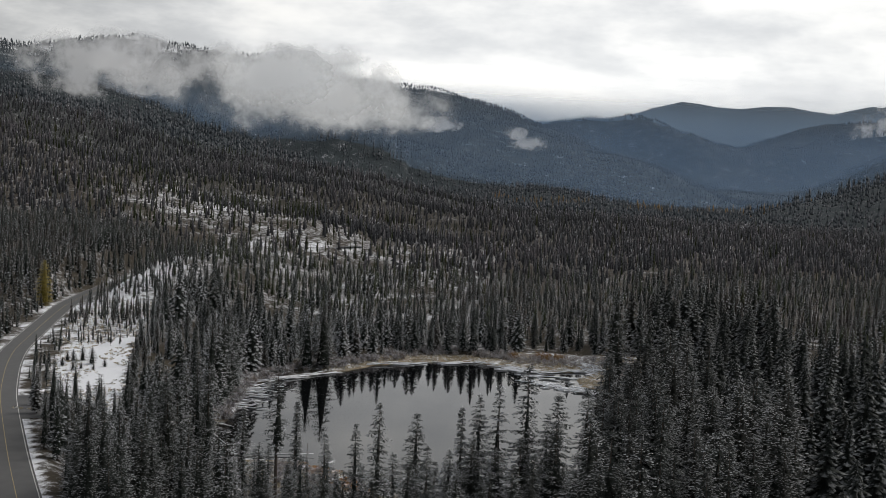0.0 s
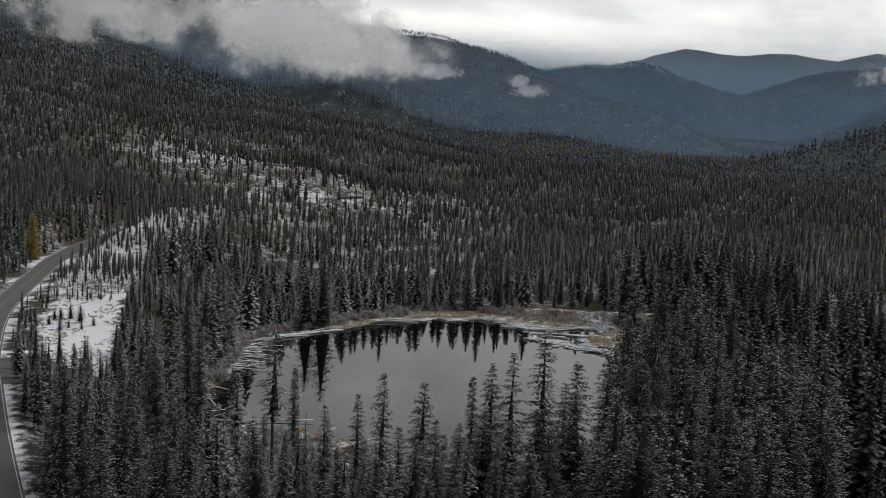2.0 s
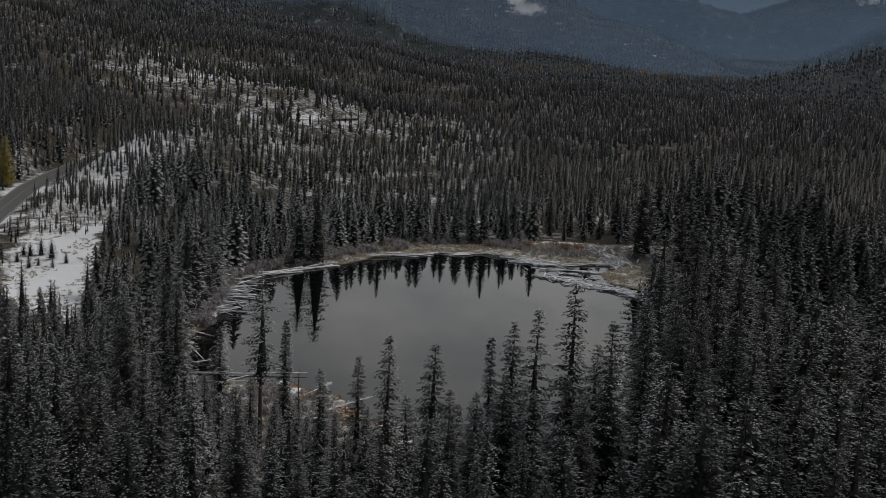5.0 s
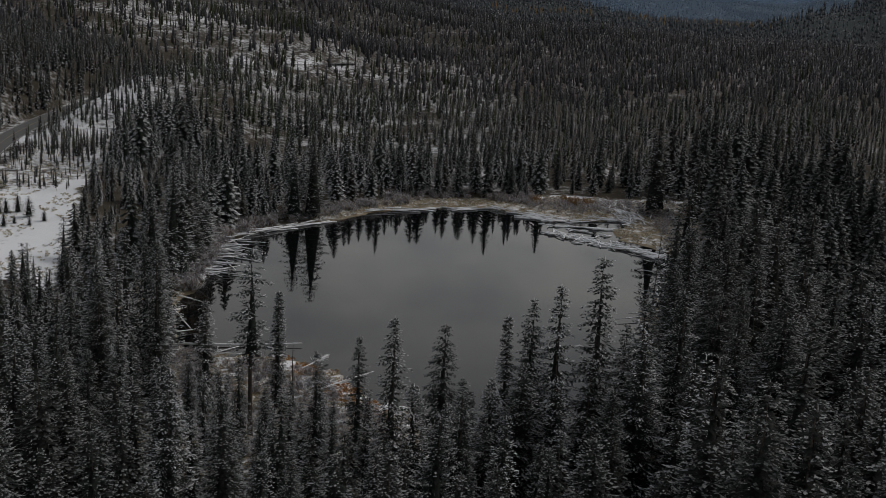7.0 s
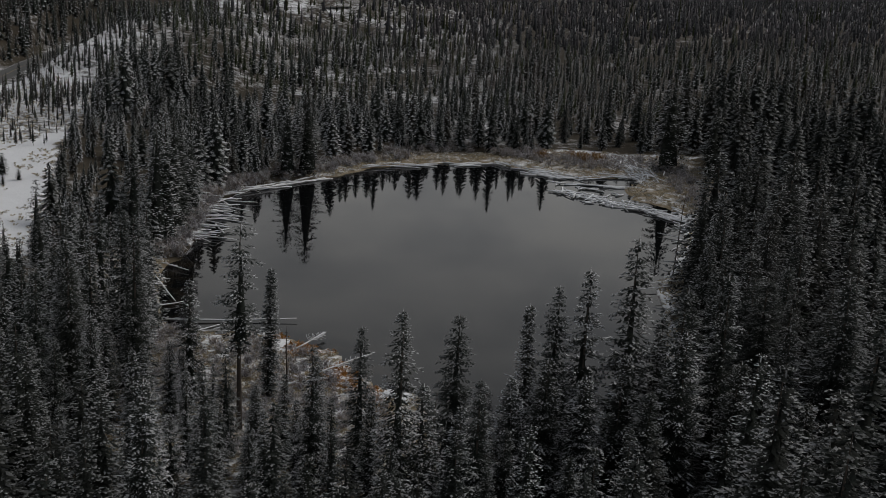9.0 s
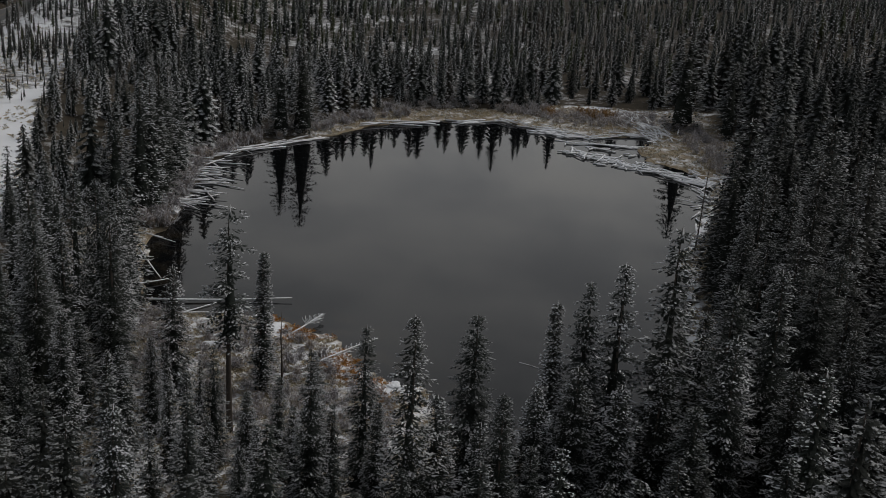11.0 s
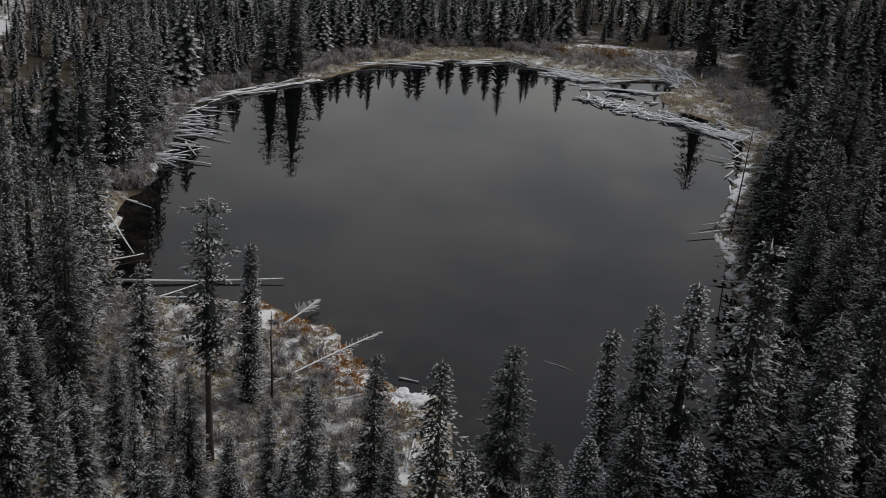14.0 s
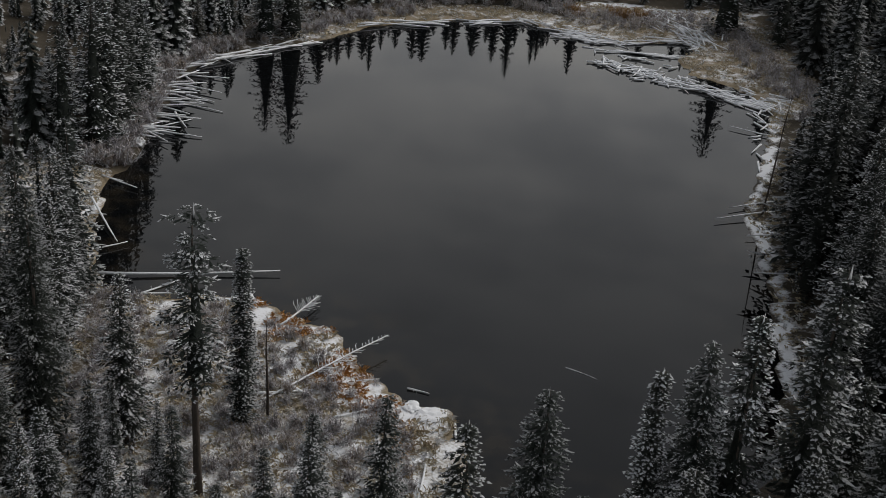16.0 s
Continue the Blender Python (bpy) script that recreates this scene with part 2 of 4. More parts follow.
ROAD = [(-30, -500, 8), (-30, -60, 8), (-38, 0, 8), (-47, 32, 8), (-61.9, 63.8, 8), (-72.9, 87.9, 8), (-84.7, 114.9, 8), (-95, 138.8, 8), (-107.2, 172.6, 8), (-114.9, 197.7, 8),
        (-124.9, 246.3, 8), (-129, 267, 8), (-134, 294, 8.2), (-136, 330, 9), (-134.5, 368, 10), (-132, 410, 11.5), (-127, 485, 14), (-110, 515, 14.5), (-50, 570, 15)]
TRACK = [(-86, 150, 0), (-82.9, 163.4, 0), (-81.5, 168.6, 0), (-81.1, 175.6, 0), (-85.9, 184.1, 0), (-93.5, 192.1, 0), (-94, 203.5, 0), (-92, 220.2, 0), (-91.2, 229, 0)]
TRAIL = [(22, 272, 0), (28.7, 275.1, 0), (34.0, 279.6, 0), (42.2, 280.0, 0), (47.2, 277.0, 0), (61.1, 278.5, 0), (70, 276, 0)]
RIDGES = [  # crest points x, y, z, then the reach of the slope
    ([(-1100, -300, 150), (-820, 500, 132), (-519, 1179, 128), (-496, 1295, 125), (-430, 1500, 118), (-360, 1600, 92), (-270, 1700, 58), (-150, 1790, 30), (0, 1880, 14)], 760),
    ([(-2000, 1900, 306), (-1123, 2661, 321), (-1069, 2736, 322), (-962, 2879, 359), (-881, 2956, 371), (-766, 3039, 366), (-672, 3111, 348), (-574, 3181, 361), (-438, 3253, 336), (-307, 3268, 309),
      (-59, 3282, 290), (41, 3332, 266), (163, 3379, 230), (261, 3423, 195), (399, 3461, 122), (548, 3492, 30)], 1250),
    ([(100, 4050, 205), (321, 3970, 222), (447, 3959, 244), (563, 3944, 254), (645, 3831, 230), (722, 3716, 176), (776, 3604, 118), (840, 3460, 35)], 430),
    ([(-100, 4640, 264), (347, 4620, 276), (673, 4585, 328), (858, 4555, 376), (1000, 4527, 360), (1209, 4478, 378), (1354, 4437, 352), (1453, 4407, 357), (1586, 4309, 386), (2000, 4050, 415)], 1100),
    ([(898, 4089, 125), (1065, 4050, 214), (1193, 4016, 264), (1283, 3989, 282), (1438, 3884, 286), (1900, 3600, 320)], 900),
    ([(655, 1800, 6), (648, 1690, 44), (640, 1576, 90), (690, 1200, 112), (830, 500, 120)], 240)]


def smooth(a, b, v):
    s = np.clip((v - a) / (b - a), 0, 1)
    return s * s * (3 - 2 * s)


def to_line(x, y, points):
    """Distance to a polyline and the value (third number) at its nearest point."""
    best, value = np.full(x.shape, 1e9), np.zeros(x.shape)
    for (ax, ay, az), (bx, by, bz) in zip(points, points[1:]):
        s = np.clip(((x - ax) * (bx - ax) + (y - ay) * (by - ay)) / ((bx - ax) ** 2 + (by - ay) ** 2), 0, 1)
        d = np.hypot(x - ax - s * (bx - ax), y - ay - s * (by - ay))
        value = np.where(d < best, az + s * (bz - az), value)
        best = np.minimum(best, d)
    return best, value


def waves(x, y, size, seed):
    """Smooth uneven relief from a handful of crossing waves, about -1 to 1."""
    r, total = np.random.RandomState(seed), 0
    for i in range(7):
        a, f, p = r.uniform(0, 6.28), r.uniform(0.6, 1.7) * 6.28 / size, r.uniform(0, 6.28)
        total = total + np.sin((x * np.cos(a) + y * np.sin(a)) * f + p)
    return total / 3.5


def to_pond(x, y):
    """Signed distance to the pond's shore, negative on the water."""
    closed = [(px, py, 0) for px, py in POND + POND[:1]]
    d, _ = to_line(x, y, closed)
    inside = np.zeros(x.shape, bool)
    for (ax, ay, _), (bx, by, _) in zip(closed, closed[1:]):
        inside ^= ((ay > y) != (by > y)) & (x < (bx - ax) * (y - ay) / (by - ay + 1e-12) + ax)
    return np.where(inside, -d, d) + 0.4 * waves(x, y, 9, 2) * smooth(8, 2, d)


def terrain(x, y):
    x, y = np.asarray(x, float), np.asarray(y, float)
    pond = to_pond(x, y)
    left, right, far = smooth(-48, -88, x), smooth(55, 150, x), smooth(265, 560, y)
    z = 0.25 + np.clip(pond, 0, 30) * 0.05 + left * 6.2 + right * 6.0 * smooth(2, 30, pond) + far * 5.0 - smooth(800, 2400, y) * 24
    z = z + smooth(4, 40, pond) * waves(x, y, 70, 3) * 0.9 + smooth(0, 3, pond) * waves(x, y, 9, 4) * 0.12
    for crest, reach in RIDGES:
        d, top = to_line(x, y, crest)
        rough = 1 + 0.16 * waves(x, y, reach * 0.5, int(reach)) * smooth(0.03, 0.4, d / reach)
        rise = np.maximum(top - z, 0) * np.clip(1 - d * rough / reach, 0, 1) ** (1.7 if reach == 760 else 1.15)
        z = z + np.where(top > 0, rise, 0)
    steep = smooth(700, 2000, y) * smooth(30, 110, z)
    z = z + steep * waves(x, y, 240, 8) * 4 + steep * waves(x, y, 60, 9) * 2
    road, road_z = to_line(x, y, ROAD)
    apron_way = np.hypot((x + 82) / 9.5, (y - 130.5) / 14.5)
    z = z + (road_z - 0.12 - z) * np.maximum(1 - smooth(5.5, 16, road), 1 - smooth(1.0, 1.4, apron_way))
    return np.where(pond < 0, np.maximum(-2.2, pond * 0.22) - 0.05, z)


def beside_road(x, y):
    """How far a place lies to the pond's side of the road."""
    return x - np.interp(y, [-60, 0, 32, 64, 88, 139, 173, 246, 294, 368, 485], [-30, -38, -47, -62, -73, -95, -107, -125, -134, -134.5, -127])


def clearing(x, y):
    """1 on the open snowy ground between road and pond."""
    edge = np.interp(y, [124, 140, 180, 215, 240], [-78, -67, -75, -85, -93])
    return smooth(0, 4, edge - x) * smooth(9, 14, beside_road(x, y)) * smooth(126, 138, y) * smooth(232, 216, y)


def young_ground(x, y):
    """1 where young trees stand thinly on snow, past the clearing."""
    edge = np.interp(y, [205, 240, 300, 390, 430], [-80, -88, -98, -108, -118])
    return smooth(0, 6, edge - x) * smooth(7, 10, beside_road(x, y)) * smooth(205, 222, y) * smooth(430, 400, y)


def open_patch(x, y):
    """1 where the forest is thin and snow shows between the trees."""
    a = np.exp(-(((x + 170 + 0.12 * (y - 690)) / 80) ** 2 + ((y - 690) / 190) ** 2) ** 2)
    b = 0.7 * np.exp(-(((x + 50) / 65) ** 2 + ((y - 450) / 150) ** 2) ** 2)
    c = 0.85 * np.exp(-(((x + 30) / 70) ** 2 + ((y - 790) / 22) ** 2) ** 2)
    d = 0.6 * smooth(0.45, 0.9, waves(x, y, 200, 21)) * smooth(300, 450, y) * smooth(-60, -250, x)
    return np.maximum(np.maximum(a, b), np.maximum(c, d))


def marsh_mask(x, y):
    pond = to_pond(x, y)
    spit = smooth(-42, -34, x) * smooth(3, -1, x) * smooth(68, 76, y) * smooth(126, 124, y)
    rim = smooth(11, 6, pond) * smooth(226, 240, y)
    corner = smooth(24, 32, x) * smooth(74, 64, x) * smooth(203, 211, y) * smooth(282, 274, y)
    bay = smooth(-60, -57, x) * smooth(-38, -42, x) * smooth(127, 131, y) * smooth(160, 154, y)
    return np.clip(spit + rim + corner + bay, 0, 1)


# ---- mesh helpers ----
def mesh_of(name, verts, tris, attributes=None, mat=None, mats=None):
    """A mesh from arrays of places and triangles (or quads), with values at the points."""
    verts, tris = np.asarray(verts, np.float32), np.asarray(tris, np.int32)
    me = bpy.data.meshes.new(name)
    k = tris.shape[1]
    me.vertices.add(len(verts))
    me.vertices.foreach_set("co", verts.ravel())
    me.loops.add(tris.size)
    me.loops.foreach_set("vertex_index", tris.ravel())
    me.polygons.add(len(tris))
    me.polygons.foreach_set("loop_start", np.arange(0, tris.size, k, dtype=np.int32))
    me.update(calc_edges=True)
    for key, values in (attributes or {}).items():
        me.attributes.new(key, "FLOAT", "POINT").data.foreach_set("value", np.asarray(values, np.float32))
    for m in mats or ([mat] if mat else []):
        me.materials.append(m)
    return me


def part(name, me, parent=None, label=""):
    ob = new(name, me)
    ob.parent = parent
    return tagged(ob, label)


class Pieces:
    """Collects triangles."""

    def __init__(self):
        self.v, self.t, self.tip = [], [], []

    def point(self, p, tip=0.0):
        self.v.append(tuple(p))
        self.tip.append(tip)
        return len(self.v) - 1

    def tri(self, a, b, c):
        self.t.append((a, b, c))

    def arrays(self):
        return np.array(self.v, np.float32), np.array(self.t, np.int32), np.array(self.tip, np.float32)

    def tube(self, points, radii, sides=6, tip=0.0):
        """A tapering tube along points."""
        rings = []
        for i, p in enumerate(points):
            p = Vector(p)
            ahead = (Vector(points[min(i + 1, len(points) - 1)]) - Vector(points[max(i - 1, 0)])).normalized()
            side = ahead.cross(Vector((0.31, 0.17, 0.93)) if abs(ahead.z) < 0.9 else Vector((1, 0, 0))).normalized()
            up = side.cross(ahead)
            rings.append([self.point(p + (side * math.cos(k * 6.2832 / sides) + up * math.sin(k * 6.2832 / sides)) * radii[i], tip) for k in range(sides)])
        for a, b in zip(rings, rings[1:]):
            for k in range(sides):
                self.tri(a[k], a[(k + 1) % sides], b[(k + 1) % sides])
                self.tri(a[k], b[(k + 1) % sides], b[k])
        for ring, p in ((rings[0][::-1], points[0]), (rings[-1], points[-1])):
            c = self.point(p, tip)
            for k in range(sides):
                self.tri(c, ring[k], ring[(k + 1) % sides])


def scatter_mesh(name, templates, places, mat):
    """One mesh of many plants: places are rows of x, y, z, height, width, tone."""
    V, T, tips, tones, base = [], [], [], [], 0
    r = np.random.RandomState(len(places))
    which = r.randint(0, len(templates), len(places))
    turn = r.uniform(0, 6.283, len(places))
    for k, (v, t, tip) in enumerate(templates):
        rows = places[which == k]
        if not len(rows):
            continue
        c, s = np.cos(turn[which == k])[:, None], np.sin(turn[which == k])[:, None]
        out = np.empty((len(rows), len(v), 3), np.float32)
        out[:, :, 0] = rows[:, 0:1] + (v[:, 0] * c - v[:, 1] * s) * rows[:, 4:5]
        out[:, :, 1] = rows[:, 1:2] + (v[:, 0] * s + v[:, 1] * c) * rows[:, 4:5]
        out[:, :, 2] = rows[:, 2:3] + v[:, 2] * rows[:, 3:4]
        V.append(out.reshape(-1, 3))
        T.append((t[None] + (np.arange(len(rows)) * len(v))[:, None, None]).reshape(-1, 3) + base)
        tips.append(np.tile(tip, len(rows)))
        tones.append(np.repeat(rows[:, 5], len(v)))
        base += len(rows) * len(v)
    return mesh_of(name, np.concatenate(V), np.concatenate(T), {"tip": np.concatenate(tips), "tone": np.concatenate(tones)}, mat)


# ---- ground, water, road ----
def spread(middle, half, step, reach, growth):
    """Grid lines: even near the middle, wider and wider outwards."""
    inner = np.arange(middle - half, middle + half + step / 2, step)
    out, d, s = [], 0.0, step
    while d < reach:
        s = min(s * growth, 95)
        d += s
        out.append(d)
    out = np.array(out)
    return np.concatenate([inner[0] - out[::-1], inner, inner[-1] + out])


def build_ground():
    gx, gy = spread(0, 80, 1.6, 4600, 1.085), spread(172, 105, 1.8, 4700, 1.085)
    x, y = np.meshgrid(gx, gy)
    z = terrain(x, y)
    nx, ny = len(gx), len(gy)
    i = (np.arange(ny - 1)[:, None] * nx + np.arange(nx - 1)[None]).ravel()
    quads = np.stack([i, i + 1, i + nx + 1, i + nx], 1)
    pond = to_pond(x, y)
    road, _ = to_line(x, y, ROAD)
    clear_, open_, marsh = clearing(x, y), open_patch(x, y), marsh_mask(x, y)
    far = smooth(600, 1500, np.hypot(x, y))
    track = smooth(3.4, 1.8, to_line(x, y, TRACK)[0] + 0.5 * waves(x, y, 8, 73))
    bank = smooth(31, 33, x) * smooth(62, 58, x) * smooth(98, 104, y) * smooth(215, 195, y) * smooth(2.3, 1.2, pond + 0.6 * waves(x, y, 7, 71))
    snow = np.maximum.reduce([0.14 * np.ones_like(x) - 0.04 * far, 0.46 * clear_, 0.66 * track, 0.205 * smooth(262, 285, y) * smooth(60, 25, x) * smooth(900, 600, y) * (beside_road(x, y) > 0), 0.34 * young_ground(x, y), 0.19 * (beside_road(x, y) > 0) * smooth(-60, -90, x) * smooth(240, 300, y) * smooth(900, 600, y), 0.25 * open_, 0.33 * marsh, 0.22 * smooth(-52, -48, x) * smooth(-32, -36, x) * smooth(96, 100, y) * smooth(130, 126, y), 0.44 * bank, 0.32 * smooth(5.8, 4.7, road)])
    snow = np.where((marsh > 0.3) & (y > 150), 0.21, snow)
    snow = np.maximum(snow, 0.45 * smooth(1.3, 0.5, to_line(x, y, TRAIL)[0] + 0.5 * waves(x, y, 8, 75)))
    snow = np.where(pond < 0, 0, snow) + 0.16 * smooth(230, 340, z) * smooth(2200, 2600, y) * (y < 3700)
    me = mesh_of("ground", np.stack([x.ravel(), y.ravel(), z.ravel()], 1), quads, {"snow": snow.ravel(), "marsh": marsh.ravel(), "far_tint": far.ravel()}, M_EARTH)
    me.polygons.foreach_set("use_smooth", np.ones(len(me.polygons), bool))
    tagged(new("ground", me), "snow-patched forest floor, marsh and mountain slopes", "ground", kind="structure")


build_ground()

def build_water():
    gx, gy = np.arange(-60, 72, 1.5), np.arange(76, 276, 1.5)
    x, y = np.meshgrid(gx, gy)
    pond, nx = to_pond(x, y), len(gx)
    i = (np.arange(len(gy) - 1)[:, None] * nx + np.arange(nx - 1)[None]).ravel()
    quads = np.stack([i, i + 1, i + nx + 1, i + nx], 1)
    quads = quads[pond.ravel()[quads].min(axis=1) < 2.5]
    shallow = smooth(-11, -2, pond) * smooth(175, 150, y)
    me = mesh_of("water", np.stack([x.ravel(), y.ravel(), np.zeros(x.size)], 1), quads, {"shallow": shallow.ravel()}, M_LAKE)
    tagged(new("water", me), "still dark pond water mirroring trees and sky", "water", kind="structure")


build_water()


def curve_through(points, step=3.0):
    """An even run of points along a rounded polyline."""
    p = np.array(points, float)
    d = np.concatenate([[0], np.cumsum(np.hypot(*np.diff(p[:, :2], axis=0).T))])
    s = np.arange(0, d[-1], step)
    run = np.stack([np.interp(s, d, p[:, k]) for k in range(3)], 1)
    for _ in range(12):
        run[1:-1] = 0.25 * run[:-2] + 0.5 * run[1:-1] + 0.25 * run[2:]
    return run


def ribbon(run, offset, width, lift):
    ahead = np.gradient(run[:, :2], axis=0)
    side = np.stack([ahead[:, 1], -ahead[:, 0]], 1) / np.linalg.norm(ahead, axis=1)[:, None]
    rows = []
    for o in (offset - width / 2, offset + width / 2):
        rows.append(np.column_stack([run[:, :2] + side * o, run[:, 2] + lift]))
    n = len(run)
    i = np.arange(n - 1)
    return np.concatenate(rows), np.stack([i, i + n, i + n + 1, i + 1], 1)


run = curve_through(ROAD)
road = tagged(new("road", mesh_of("road", *ribbon(run, 0, 7.6, 0.02), None, M_ASPHALT)), "dark two-lane asphalt road curving through forest", "road", kind="structure")
part("centre_line", mesh_of("centre_line", *ribbon(run, 0, 0.12, 0.028), None, M_YELLOW), road, "worn yellow centre line")
for o in (-3.4, 3.4):
    part("edge_line", mesh_of("edge_line", *ribbon(run, o, 0.14, 0.028), None, M_WHITE), road, "faded white edge line")
apron = curve_through([(-88.5, 127, 8.0), (-83, 130.5, 8.0), (-76, 134, 8.0)], 1.5)
part("apron", mesh_of("apron", *ribbon(apron, 0, 24.0, 0.014), None, M_ASPHALT), road, "asphalt side turning")


# ---- conifers ----
def frond(p, root, way, length, wide, sag, low, high):
    """A flat twig: two long faces that fall away from a ridge, sharp at the end."""
    cross = Vector((-way.y, way.x, 0)) * wide
    mid = root + way * (length * 0.5) + Vector((0, 0, -0.35 * sag * length))
    dip = Vector((0, 0, -0.45 * wide))
    a, b = p.point(root, low), p.point(root + way * length + Vector((0, 0, -sag * length)), high)
    p.tri(a, p.point(mid + cross + dip, 0.5 * (low + high)), b)
    p.tri(a, b, p.point(mid - cross + dip, 0.5 * (low + high)))


def bough(p, foot, az, length, drop, r, fine):
    """An arm that sags from the stem and levels out, with forked twigs along both sides and at its end."""
    way, side = Vector((math.cos(az), math.sin(az), 0)), Vector((-math.sin(az), math.cos(az), 0))
    at = lambda s: foot + way * (length * s) + Vector((0, 0, length * (-drop * s + 0.5 * drop * s * s + 0.09 * math.sin(s * 3.1))))
    n = max(3 if fine else 2, min(7 if fine else 5, round(length / (0.34 if fine else 0.62))))
    for i in range(n):
        s = 0.2 + 0.75 * (i + r.uniform(-0.3, 0.3)) / max(n - 1, 1)
        for sign in (-1, 1):
            l = (0.30 + 0.30 * length * (1.12 - s)) * r.uniform(0.6, 1.3)
            fan = r.uniform(0.65, 1.2)
            out = side * (sign * math.sin(fan)) + way * math.cos(fan)
            root, sag = at(max(s - 0.05, 0.0)), r.uniform(0.05, 0.6)
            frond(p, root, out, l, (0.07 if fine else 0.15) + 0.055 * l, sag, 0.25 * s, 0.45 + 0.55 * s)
            if fine:
                for k in (r.choice((-1, 1)),):
                    turn = fan + k * r.uniform(0.5, 0.9)
                    o2 = side * (sign * math.sin(turn)) + way * math.cos(turn)
                    m = root + out * (l * r.uniform(0.35, 0.6)) + Vector((0, 0, -0.3 * sag * l))
                    e = m + o2 * (l * r.uniform(0.35, 0.6)) + Vector((0, 0, r.uniform(-0.15, 0.06)))
                    c = Vector((-o2.y, o2.x, r.uniform(-0.6, 0.6))) * r.uniform(0.045, 0.08)
                    p.tri(p.point(m - c, 0.3 + 0.3 * s), p.point(m + c, 0.3 + 0.3 * s), p.point(e, 0.55 + 0.45 * s))
    frond(p, at(0.62), way, 0.45 * length, (0.05 if fine else 0.09) + 0.03 * length, 0.02, 0.45, 1.0)


def conifer_crown(seed, height, radius, clear_stem, whorl, per, ragged, shape=0.8, fine=False):
    """A spire of drooping boughs in loose whorls round an added dark cone; some arms reach out, some are gone."""
    r, p = random.Random(seed), Pieces()
    z = height * clear_stem
    while z < height - 0.25:
        rel = (z - height * clear_stem) / (height * (1 - clear_stem))
        reach = radius * (1 - rel) ** shape * min(1.0, 0.6 + 2.2 * rel) + 0.12
        count = per if rel < 0.8 else max(per - 2, 3)
        for k in range(count):
            if r.random() < ragged * 0.4:
                continue
            length = reach * r.uniform(1 - ragged, 1 + ragged * 0.3) * (1.28 if r.random() < 0.12 else 1.0)
            az = k * 6.283 / count + z * 2.4 + r.uniform(-0.4, 0.4)
            bough(p, Vector((0, 0, z + r.uniform(-0.22, 0.22))), az, length, 0.12 + 0.55 * (1 - rel) + r.uniform(-0.2, 0.2), r, fine)
        z += whorl * r.uniform(0.7, 1.3) * (1.0 if rel < 0.75 else 0.72)
    top = p.point((0, 0, height), 1.0)
    ring = [p.point((0.1 * math.cos(a), 0.1 * math.sin(a), height - 1.1), 0.6) for a in (0, 2.1, 4.2)]
    for a, b in zip(ring, ring[1:] + ring[:1]):
        p.tri(a, b, top)
    # Added inner cone keeps light from passing through; tip 0 colours it as shade.
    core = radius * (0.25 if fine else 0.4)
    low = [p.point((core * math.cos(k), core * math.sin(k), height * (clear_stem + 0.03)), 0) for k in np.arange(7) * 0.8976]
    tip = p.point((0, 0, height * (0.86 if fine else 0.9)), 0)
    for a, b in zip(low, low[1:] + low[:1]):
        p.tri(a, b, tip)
    return p.arrays()


def stem(height, girth, bend, seed):
    r, p = random.Random(seed), Pieces()
    pts = [(bend * math.sin(s * 2.5) * 0.5, bend * math.cos(s * 2.1 + seed) * 0.3, height * s) for s in (-0.03, 0.12, 0.35, 0.6, 0.85, 0.99)]
    p.tube(pts, [girth * g for g in (1.25, 1.0, 0.8, 0.55, 0.25, 0.05)], 7)
    for _ in range(10):
        z, a, l = height * r.uniform(0.06, 0.5), r.uniform(0, 6.28), r.uniform(0.3, 1.0)
        p.tube([(0, 0, z), (l * math.cos(a), l * math.sin(a), z - 0.15 * l)], [0.03, 0.012], 3)
    return p.arrays()


class Kind:
    """A kind of tree: built once, then copied."""

    def __init__(self, name, label, category, group, crowns, stems, mat):
        self.tags = (label, category, group)
        self.parts = [(mesh_of("crown", v, t, {"tip": tip}, mat), mesh_of("trunk", sv, st, None, M_BARK)) for (v, t, tip), (sv, st, _) in zip(crowns, stems)]
        self.name, self.first = name, {}

    def stand(self, k, x, y, z, size, turn, lean=(0, 0), slim=1.0, label=""):
        m = pose(x, y, z, lean[0], lean[1], turn)
        if k not in self.first:
            ob = new(self.name)
            ob.empty_display_size = 0.3
            for part_name, me in zip(("crown", "trunk"), self.parts[k]):
                part(part_name, me, ob)
            tagged(ob, *self.tags)
            self.first[k] = ob
            ob.matrix_basis = m
        else:
            ob = copy_thing(self.first[k], m)
        ob.scale = (size * slim, size * slim, size)
        if label:
            tagged(ob, label)
        return ob


SHAPES = [(3.4, 0.05, 0.34), (3.0, 0.04, 0.32), (3.9, 0.06, 0.36), (2.5, 0.05, 0.32), (3.1, 0.08, 0.42), (4.3, 0.05, 0.36), (1.25, 0.04, 0.3), (2.2, 0.42, 0.6)]
crowns = [conifer_crown(10 + i, 20.0, rad, cs, 0.66 if rad > 1.5 else 0.5, 6, rag, 0.52) for i, (rad, cs, rag) in enumerate(SHAPES)]
fine_crowns = [conifer_crown(10 + i, 20.0, rad, cs, 0.56 if rad > 1.5 else 0.44, 7 if cs < 0.4 else 5, rag, 0.64 if cs < 0.4 else 0.3, True) for i, (rad, cs, rag) in enumerate(SHAPES)]
stems = [stem(20.0, 0.20 + 0.03 * (i % 3), 0.25, i) for i in range(8)]
SPRUCE = Kind("spruce_tree", "dark green spruce tree with snow-dusted bough tips", "tree", "spruces round the pond", crowns, stems, M_NEEDLE)


